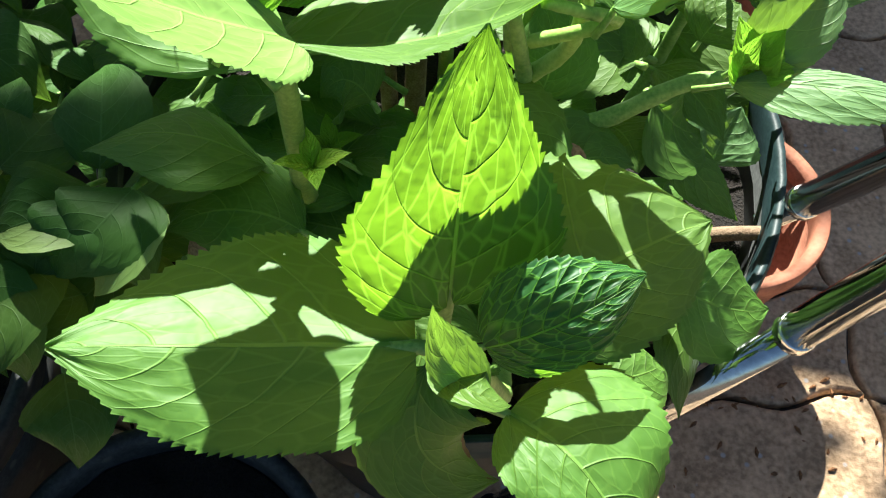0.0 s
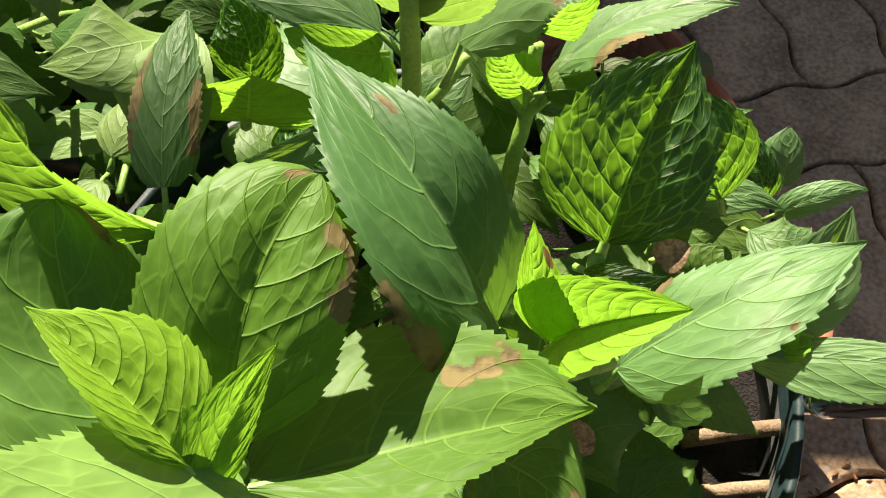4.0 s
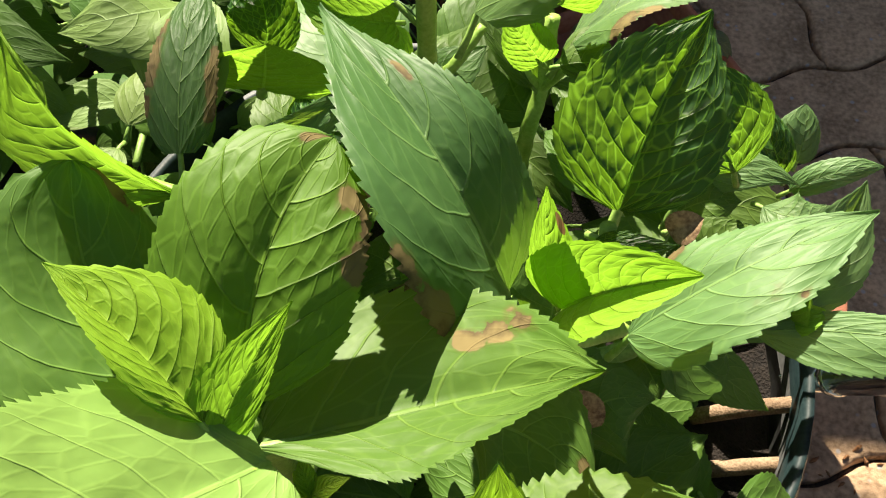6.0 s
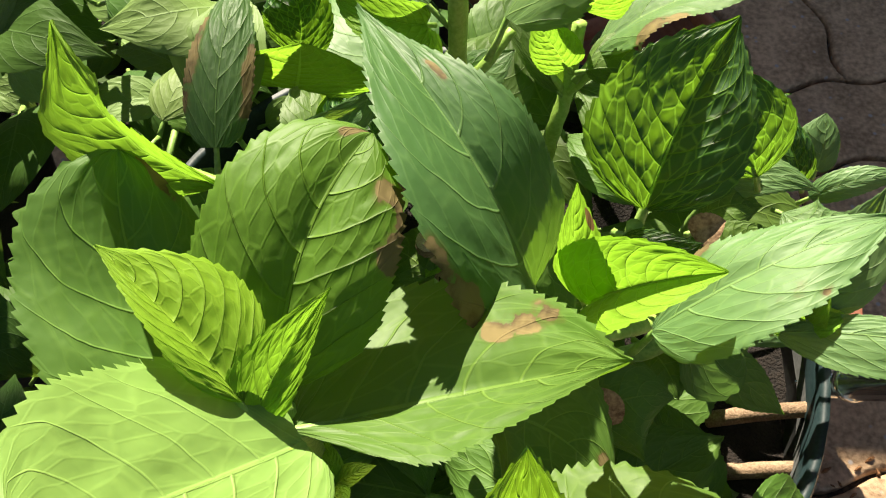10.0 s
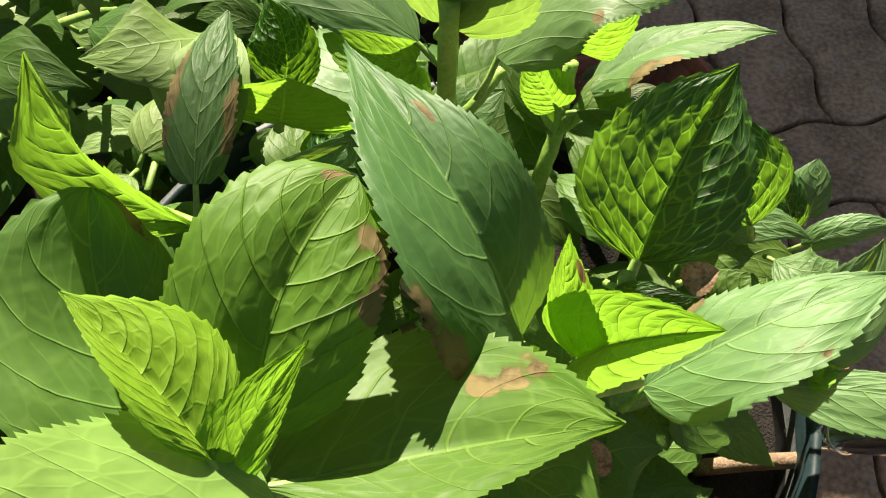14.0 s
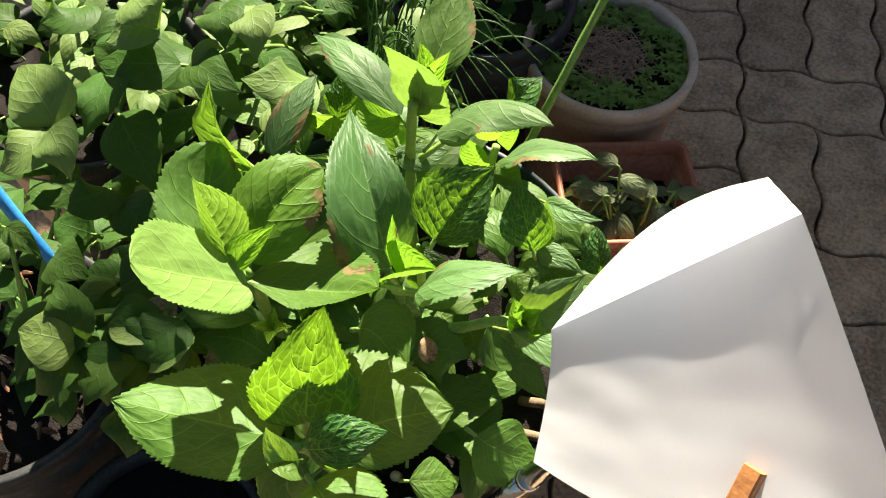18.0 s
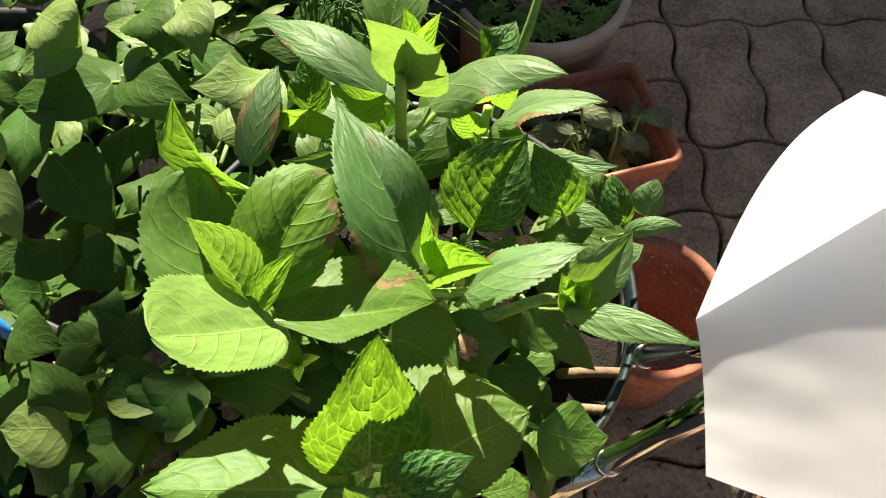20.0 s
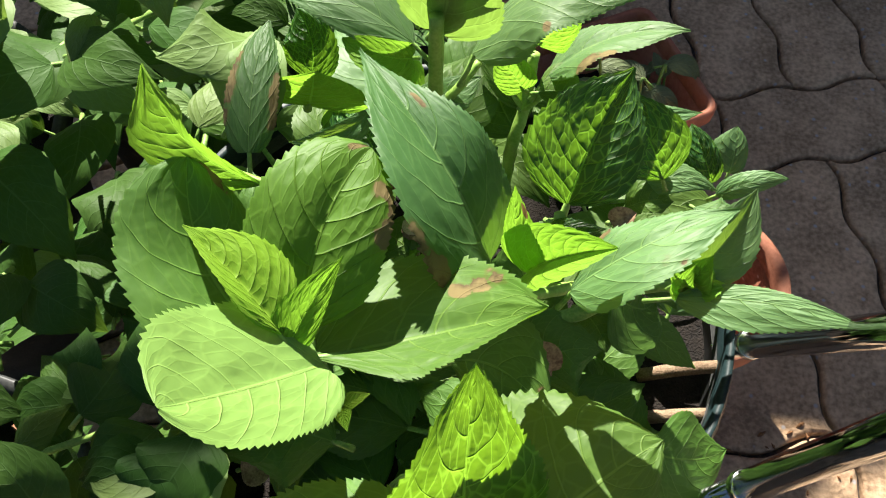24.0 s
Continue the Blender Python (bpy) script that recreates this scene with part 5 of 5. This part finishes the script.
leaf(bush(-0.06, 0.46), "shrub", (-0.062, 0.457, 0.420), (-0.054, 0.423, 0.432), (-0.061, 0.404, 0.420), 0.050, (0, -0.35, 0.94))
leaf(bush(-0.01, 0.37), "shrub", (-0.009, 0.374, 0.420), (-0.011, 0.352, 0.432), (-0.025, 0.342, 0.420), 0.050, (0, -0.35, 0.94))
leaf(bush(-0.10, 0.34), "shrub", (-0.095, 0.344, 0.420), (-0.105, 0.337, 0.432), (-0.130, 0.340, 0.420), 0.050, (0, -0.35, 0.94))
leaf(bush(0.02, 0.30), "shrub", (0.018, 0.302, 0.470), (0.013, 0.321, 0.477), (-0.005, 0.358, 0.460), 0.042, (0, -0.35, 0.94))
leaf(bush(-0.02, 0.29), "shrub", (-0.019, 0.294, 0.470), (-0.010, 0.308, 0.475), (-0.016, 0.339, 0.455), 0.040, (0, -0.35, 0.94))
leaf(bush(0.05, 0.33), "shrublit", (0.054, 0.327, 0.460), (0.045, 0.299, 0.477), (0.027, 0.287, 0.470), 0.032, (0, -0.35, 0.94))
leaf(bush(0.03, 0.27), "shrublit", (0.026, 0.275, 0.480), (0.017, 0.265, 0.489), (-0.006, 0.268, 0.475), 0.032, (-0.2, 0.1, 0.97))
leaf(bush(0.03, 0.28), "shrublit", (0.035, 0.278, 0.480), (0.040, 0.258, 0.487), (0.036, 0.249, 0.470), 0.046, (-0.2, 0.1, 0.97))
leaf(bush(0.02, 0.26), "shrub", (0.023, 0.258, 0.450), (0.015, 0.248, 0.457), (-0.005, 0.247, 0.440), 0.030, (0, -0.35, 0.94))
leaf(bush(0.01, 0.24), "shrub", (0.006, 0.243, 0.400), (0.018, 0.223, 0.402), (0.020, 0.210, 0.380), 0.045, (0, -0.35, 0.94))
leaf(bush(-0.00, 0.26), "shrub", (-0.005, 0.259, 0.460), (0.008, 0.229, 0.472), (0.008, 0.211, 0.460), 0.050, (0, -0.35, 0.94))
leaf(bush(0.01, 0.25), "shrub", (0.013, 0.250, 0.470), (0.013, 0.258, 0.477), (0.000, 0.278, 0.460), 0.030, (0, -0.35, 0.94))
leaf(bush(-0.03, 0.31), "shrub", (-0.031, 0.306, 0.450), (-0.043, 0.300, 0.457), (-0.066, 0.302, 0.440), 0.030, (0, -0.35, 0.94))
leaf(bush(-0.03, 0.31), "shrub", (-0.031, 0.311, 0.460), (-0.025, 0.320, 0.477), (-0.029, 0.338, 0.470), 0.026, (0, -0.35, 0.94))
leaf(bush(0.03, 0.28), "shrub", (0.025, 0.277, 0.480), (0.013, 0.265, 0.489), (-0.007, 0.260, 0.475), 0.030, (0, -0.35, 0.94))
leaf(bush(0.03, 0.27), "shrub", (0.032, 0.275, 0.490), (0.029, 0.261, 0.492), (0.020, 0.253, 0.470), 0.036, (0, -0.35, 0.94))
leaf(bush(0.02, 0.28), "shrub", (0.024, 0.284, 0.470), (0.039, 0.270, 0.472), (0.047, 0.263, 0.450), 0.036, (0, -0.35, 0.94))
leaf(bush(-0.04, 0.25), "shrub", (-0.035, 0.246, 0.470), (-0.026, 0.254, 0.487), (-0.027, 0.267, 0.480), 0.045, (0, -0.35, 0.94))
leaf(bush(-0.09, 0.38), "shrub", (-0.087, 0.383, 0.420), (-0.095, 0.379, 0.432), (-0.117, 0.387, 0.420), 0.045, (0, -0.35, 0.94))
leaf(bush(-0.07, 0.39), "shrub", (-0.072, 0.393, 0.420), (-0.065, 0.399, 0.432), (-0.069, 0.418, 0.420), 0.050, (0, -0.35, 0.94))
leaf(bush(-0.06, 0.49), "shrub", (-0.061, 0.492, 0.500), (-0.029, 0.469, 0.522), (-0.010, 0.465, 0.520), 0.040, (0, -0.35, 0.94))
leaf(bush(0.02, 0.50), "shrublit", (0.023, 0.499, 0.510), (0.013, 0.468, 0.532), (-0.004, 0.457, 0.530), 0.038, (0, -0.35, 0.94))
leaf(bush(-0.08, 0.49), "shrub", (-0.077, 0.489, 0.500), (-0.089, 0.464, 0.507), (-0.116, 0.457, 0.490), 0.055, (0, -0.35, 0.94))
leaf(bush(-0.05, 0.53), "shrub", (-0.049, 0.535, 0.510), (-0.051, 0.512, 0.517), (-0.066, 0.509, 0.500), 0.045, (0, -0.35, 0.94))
TIPS = [(-0.13, 0.30, 0.47), (-0.05, 0.27, 0.46), (-0.02, 0.30, 0.45), (-0.10, 0.45, 0.50), (-0.05, 0.49, 0.53), (-0.16, 0.40, 0.43), (0.00, 0.45, 0.48),
        (-0.20, 0.50, 0.50), (-0.14, 0.60, 0.50), (-0.04, 0.62, 0.47), (-0.25, 0.38, 0.47), (-0.30, 0.60, 0.47), (-0.08, 0.75, 0.43), (-0.22, 0.75, 0.42), (0.03, 0.58, 0.42)]
for x, y, z in TIPS:
    bx, by = SHRUB_POTS[SHRUBS.index(bush(x, y))]
    b = (bx + SH.uniform(-0.04, 0.04), by + SH.uniform(-0.04, 0.04), 0.26)
    mid_p = ((b[0] + x) / 2 + SH.uniform(-0.02, 0.02), (b[1] + y) / 2, (b[2] + z) / 2 + 0.03)
    stem(bush(x, y), [b, mid_p, (x, y, z - 0.02)], 0.0032, 0.0017, STEM)
    for level in range(4):
        q = 1 - level * 0.22
        p = Vector(b).lerp(Vector((x, y, z)), q)
        a0 = SH.uniform(0, 3.14) + level * 1.57
        for s in (0, 1):
            a = a0 + s * math.pi
            size = SH.uniform(0.040, 0.064) * (0.75 if level == 0 else 1.0)
            d = Vector((math.cos(a), math.sin(a), SH.uniform(-0.1, 0.25)))
            m = p + d * size * 0.55 + Vector((0, 0, size * 0.06))
            t = p + d * size * 1.1 - Vector((0, 0, size * SH.uniform(0.05, 0.35)))
            n = Vector((-0.25 * math.cos(a) + SH.uniform(-0.3, 0.3), -0.25 * math.sin(a) + SH.uniform(-0.4, 0.2), 1))
            # the painted sunlit tone goes only to shoots towards the back
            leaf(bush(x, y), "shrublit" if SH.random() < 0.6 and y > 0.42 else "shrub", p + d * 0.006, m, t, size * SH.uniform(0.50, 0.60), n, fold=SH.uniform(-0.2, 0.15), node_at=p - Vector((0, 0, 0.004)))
for k in range(330):
    x, y = SH.uniform(-0.42, 0.06), SH.uniform(0.22, 0.95)
    if math.hypot(x - MAIN[0], y - MAIN[1]) < 0.16 or (x > -0.03 and y < 0.24) or (x < -0.10 and y < 0.30 and SH.random() < 0.8):
        continue
    z = SH.uniform(0.27, 0.445) - max(0, y - 0.6) * 0.15
    # sunlit colour copy for some of the higher leaves at the back
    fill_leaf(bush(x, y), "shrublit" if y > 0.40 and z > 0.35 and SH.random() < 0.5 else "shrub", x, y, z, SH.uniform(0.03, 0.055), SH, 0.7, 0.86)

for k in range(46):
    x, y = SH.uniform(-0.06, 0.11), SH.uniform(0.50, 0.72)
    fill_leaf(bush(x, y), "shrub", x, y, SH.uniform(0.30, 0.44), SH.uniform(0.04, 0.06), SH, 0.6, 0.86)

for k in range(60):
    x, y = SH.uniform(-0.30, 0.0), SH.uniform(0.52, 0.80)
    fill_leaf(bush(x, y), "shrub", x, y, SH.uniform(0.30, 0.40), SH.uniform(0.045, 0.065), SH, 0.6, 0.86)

# bark mulch on the left pot
for k in range(90):
    a, rr = SH.uniform(0, 6.283), 0.095 * math.sqrt(SH.random())
    p = Vector((LEFT_POT[0] + rr * math.cos(a), LEFT_POT[1] + rr * math.sin(a), 0.316 + SH.uniform(0, 0.012)))
    if k == 0:
        chips_v, chips_f = [], []
    d = Vector((SH.uniform(-1, 1), SH.uniform(-1, 1), SH.uniform(-0.4, 0.4))).normalized()
    v2, f2 = tube_data([p - d * 0.008, p, p + d * SH.uniform(0.006, 0.014)], [0.0012, SH.uniform(0.0018, 0.0034), 0.0008], 5, True, len(chips_v))
    chips_v += v2
    chips_f += f2
tagged(piece("bark_mulch", as_mesh("bark_mulch", chips_v, chips_f, [MULCH], False)), "reddish brown bark chips on pot soil", "mulch", kind="stuff")

# ---- tan pot: rosettes and dry needles ----
RO = random.Random(11)
TAN_AT = Vector((0.175, 0.915, 0.221))


def rosette(at, size, rng):
    vs, fs, uvs = [], [], []
    for layer, (count, lift, sc) in enumerate(((7, 0.25, 1.0), (6, 0.6, 0.8), (4, 1.1, 0.5))):
        for k in range(count):
            a = 2 * math.pi * k / count + layer * 0.5 + rng.uniform(-0.2, 0.2)
            lv, lf, lu = rosette_leaf_mesh("rosette", size * sc, size * 0.36, 0.3)
            mtx = Matrix.Translation(at) @ Matrix.Rotation(a, 4, "Z") @ Matrix.Rotation(-lift * 0.8, 4, "Y")
            o = len(vs)
            vs += [mtx @ Vector(q) for q in lv]
            fs += [tuple(o + i for i in f) for f in lf]
            uvs += lu
    me = as_mesh("rosette_plant", vs, fs, [LEAF["rosette"]])
    lay = me.uv_layers.new(name="blade")
    for lp in me.loops:
        lay.data[lp.index].uv = uvs[lp.vertex_index]
    tagged(piece("rosette_plant", me), "small green rosette plant rooted in the tan pot", "rosette plant", "rosettes in the tan pot")


for k in range(150):
    a = RO.uniform(0, 6.283)
    rr = 0.040 + 0.052 * math.sqrt(RO.random())
    if -0.4 < math.sin(a) < 0.2 and math.cos(a) < -0.3 and RO.random() < 0.4:
        continue
    rosette(TAN_AT + Vector((rr * math.cos(a), rr * math.sin(a), RO.uniform(0.002, 0.009))), RO.uniform(0.009, 0.016), RO)
nv, nf = [], []
for k in range(300):
    a, rr = RO.uniform(0, 6.283), 0.042 * math.sqrt(RO.random())
    p = TAN_AT + Vector((rr * math.cos(a), rr * math.sin(a), RO.uniform(0.002, 0.012)))
    d = Vector((RO.uniform(-1, 1), RO.uniform(-1, 1), RO.uniform(-0.15, 0.15))).normalized() * RO.uniform(0.012, 0.03)
    v2, f2 = tube_data([p - d, p + Vector((0, 0, 0.002)), p + d], [0.0005, 0.0006, 0.0003], 4, True, len(nv))
    nv += v2
    nf += f2
tagged(piece("dry_needles", as_mesh("dry_needles", nv, nf, [STRAW], False)), "mat of dry brown needles in the tan pot", "dry needles", kind="stuff")

# ---- grass tuft and sprig behind the hydrangea ----
GR = random.Random(23)
tuft = thing("grass_tuft", (0.03, 0.62, 0.27), "tuft of thin dark green grass blades in a black pot", "grass")
for k in range(46):
    q = Vector((0.02 + GR.uniform(-0.03, 0.03), 0.63 + GR.uniform(-0.04, 0.04), 0.27))
    a = GR.uniform(-0.9, 2.2)
    d = Vector((math.cos(a), math.sin(a), 0)) * GR.uniform(0.05, 0.12)
    h = GR.uniform(0.16, 0.24)
    stem(tuft, [q, q + d * 0.3 + Vector((0, 0, h * 0.75)), q + d * 0.75 + Vector((0, 0, h)), q + d * 1.3 + Vector((0, 0, h * 0.82))], 0.0011, 0.0005, GRASS, "blade")
sprig = thing("weed_sprig", (0.03, 0.90, 0.21), "small green weed growing in the nursery pot", "weed")
for k in range(9):
    q = Vector((0.03 + GR.uniform(-0.06, 0.06), 0.90 + GR.uniform(-0.06, 0.05), 0.212))
    top = q + Vector((GR.uniform(-0.02, 0.02), GR.uniform(-0.02, 0.02), GR.uniform(0.03, 0.07)))
    stem(sprig, [q, q.lerp(top, 0.6) + Vector((0.003, 0, 0)), top], 0.0012, 0.0008, STEM)
    for j in range(3):
        a = GR.uniform(0, 6.283)
        d = Vector((math.cos(a), math.sin(a), 0.1)) * GR.uniform(0.015, 0.026)
        leaf(sprig, "shrub", top, top + d * 0.55 + Vector((0, 0, 0.002)), top + d, d.length * 0.7, (0, -0.2, 0.95))

# ---- wilted plant in the planter ----
wilt = thing("wilted_plant", PL_C + Vector((0, 0, 0.146)), "wilted grey-green plant with limp leaves and dry stalks", "wilted plant")
WI = random.Random(9)
for k in range(9):
    q = PL_C + PL_X * WI.uniform(-0.055, 0.02) + PL_Y * WI.uniform(-0.045, 0.05) + Vector((0, 0, 0.142))
    top = q + PL_X * WI.uniform(-0.03, 0.03) + PL_Y * WI.uniform(-0.03, 0.03) + Vector((0, 0, WI.uniform(0.05, 0.11)))
    end = top + PL_X * WI.uniform(-0.03, 0.04) + PL_Y * WI.uniform(-0.04, 0.03) - Vector((0, 0, WI.uniform(0.02, 0.06)))
    stem(wilt, [q, q.lerp(top, 0.6) + Vector((0, 0, 0.012)), top, end], 0.0018, 0.0011, STEM)
    for j in range(5):
        p = q.lerp(top, 0.4 + 0.15 * j)
        a = WI.uniform(0, 6.283)
        d = Vector((math.cos(a), math.sin(a), -0.3))
        size = WI.uniform(0.028, 0.046)
        leaf(wilt, "wilted", p, p + d * size * 0.5 + Vector((0, 0, 0.004)), p + d * size - Vector((0, 0, size * WI.uniform(0.4, 0.9))), size * 0.55, (WI.uniform(-0.4, 0.4), -0.3, 0.9), fold=WI.uniform(-0.4, 0.3), teeth=8)
for k in range(8):
    q = PL_C + PL_X * WI.uniform(-0.01, 0.06) + PL_Y * WI.uniform(-0.055, 0.045) + Vector((0, 0, 0.150))
    d = (PL_X * WI.uniform(-1, 1) + PL_Y * WI.uniform(-1, 1)).normalized() * WI.uniform(0.015, 0.035)
    stem(wilt, [q - d, q + Vector((0, 0, WI.uniform(0.004, 0.018))), q + d], 0.0014, 0.0008, WOODY, "dry_stalk", "dry brown stalk")

# ---- litter on the paving ----
LT = random.Random(3)
lv, lf = [], []
for k in range(420):
    x, y = LT.uniform(0.26, 0.75), LT.uniform(0.05, 0.52)
    if LT.random() < 0.6:
        b = round((Vector((x, y, 0)) - PO).dot(PB) / PW) * PW
        p = PO + PA * (Vector((x, y, 0)) - PO).dot(PA) + PB * (b + LT.uniform(-0.006, 0.006))
    else:
        p = Vector((x, y, 0))
    if math.hypot(p.x - MAIN[0], p.y - MAIN[1]) < 0.14:
        continue
    p.z = 0.0015
    s = LT.uniform(0.0012, 0.0042)
    d = Vector((LT.uniform(-1, 1), LT.uniform(-1, 1), LT.uniform(-0.2, 0.5))).normalized()
    v2, f2 = tube_data([p - d * s, p + Vector((0, 0, s * 0.3)), p + d * s * 1.3], [s * 0.25, s * 0.5, s * 0.15], 5, True, len(lv))
    lv += v2
    lf += f2
tagged(piece("leaf_litter", as_mesh("leaf_litter", lv, lf, [LITTER], False)), "brown crumbs of dead leaf in the paver joints", "leaf litter", kind="stuff")

# ---- unseen wall, added to shade the paving ----


def box(name, lo, hi, mat, label, cat):
    (x0, y0, z0), (x1, y1, z1) = lo, hi
    vs = [(x, y, z) for z in (z0, z1) for x, y in ((x0, y0), (x1, y0), (x1, y1), (x0, y1))]
    fs = [(3, 2, 1, 0), (4, 5, 6, 7)] + [(k, (k + 1) % 4, (k + 1) % 4 + 4, k + 4) for k in range(4)]
    tagged(piece(name, as_mesh(name, vs, fs, [mat], False)), label, cat, kind="structure")


WALL_Y, SHADE_Y = 2.6, 0.50
WALL_TOP = (WALL_Y - SHADE_Y) / (SUN_DIR.y / SUN_DIR.z)
box("wall_north", (-4.0, WALL_Y, -0.05), (6.0, WALL_Y + 0.22, WALL_TOP), PLASTER, "unseen plain rendered wall added beyond the paving to shade it", "wall")

# ---- unseen tree behind the wall, added so its leaves dapple the paving ----
TR = random.Random(17)
tree = thing("tree", (0.2, 3.15, 0), "unseen leafy tree added behind the wall to dapple the paving", "tree")
vs, fs = tube_data(smooth_line([(0.2, 3.15, -0.02), (0.16, 3.12, 0.8), (0.1, 3.05, 1.6), (0.05, 3.0, 2.15)], 6), [0.075 - 0.0024 * k for k in range(19)], 12)
piece("trunk", as_mesh("trunk", vs, fs, [WOODY]), tree, "brown bark trunk")
for end in ((-1.3, 2.8, 2.15), (-0.6, 2.75, 2.3), (0.5, 2.75, 2.25), (1.2, 2.85, 2.1)):
    vs, fs = tube_data(smooth_line([(0.1, 3.05, 1.6), (0.5 * end[0], 2.95, 0.5 * (1.75 + end[2])), end], 6), [0.03 - 0.0018 * k for k in range(13)], 8)
    piece("limb", as_mesh("limb", vs, fs, [WOODY]), tree)
# limb added to carry the clump that shades the front shrub
vs, fs = tube_data(smooth_line([(-0.3, 2.95, 2.05), (-0.55, 2.92, 2.5), (-0.70, 2.88, 2.78), (-0.98, 2.86, 2.82)], 6), [0.012 - 0.0005 * k for k in range(19)], 8)
piece("limb", as_mesh("limb", vs, fs, [WOODY]), tree)
vs, fs = [], []
for k in range(600):
    p = Vector((TR.uniform(-1.6, 1.5), TR.uniform(2.65, 3.05), WALL_TOP + 0.55 * TR.random() ** 1.7))
    # extra clump set in line with the sun to shade the front shrub
    if k >= 520:
        p = Vector((TR.uniform(-0.86, -0.75), TR.uniform(2.84, 2.90), 0))
        p.z = TR.uniform(0.195, 0.24) + p.y * SUN_DIR.z / SUN_DIR.y
    d = Vector((TR.uniform(-1, 1), TR.uniform(-1, 1), TR.uniform(-0.8, 0.3))).normalized()
    if k >= 520:
        d = Vector((d.x, d.y * 0.5, d.z * 0.2)).normalized() * 0.7
    side = d.cross(Vector((TR.uniform(-0.4, 0.4), TR.uniform(-0.4, 0.4), 1))).normalized()
    ln_, wd = TR.uniform(0.05, 0.10), TR.uniform(0.018, 0.032)
    up = side.cross(d) * 0.008
    o = len(vs)
    vs += [p, p + d * ln_ * 0.3 + side * wd - up, p + d * ln_ * 0.7 + side * wd * 0.8 - up, p + d * ln_, p + d * ln_ * 0.7 - side * wd * 0.8 - up, p + d * ln_ * 0.3 - side * wd - up, p + d * ln_ * 0.5]
    fs += [(o, o + 1, o + 6), (o + 1, o + 2, o + 6), (o + 2, o + 3, o + 6), (o + 3, o + 4, o + 6), (o + 4, o + 5, o + 6), (o + 5, o, o + 6)]
piece("crown", as_mesh("crown", vs, fs, [TREE_LEAF]), tree, "loose crown of small green leaves added to cast dapples and shade")

# ---- pavers ----
PV = random.Random(2)
for row in range(-4, 7):
    b0 = row * 3
    for col in range(-1, 15):
        if col >= 0:
            lay_paver(col, b0, True, PV)
    for col in range(0, 15, 2):
        lay_paver(col, b0 - 1, False, PV)
    for sub in range(3):
        for col in range(-14, 0, 2):
            lay_paver(col, b0 + sub - 1, False, PV)
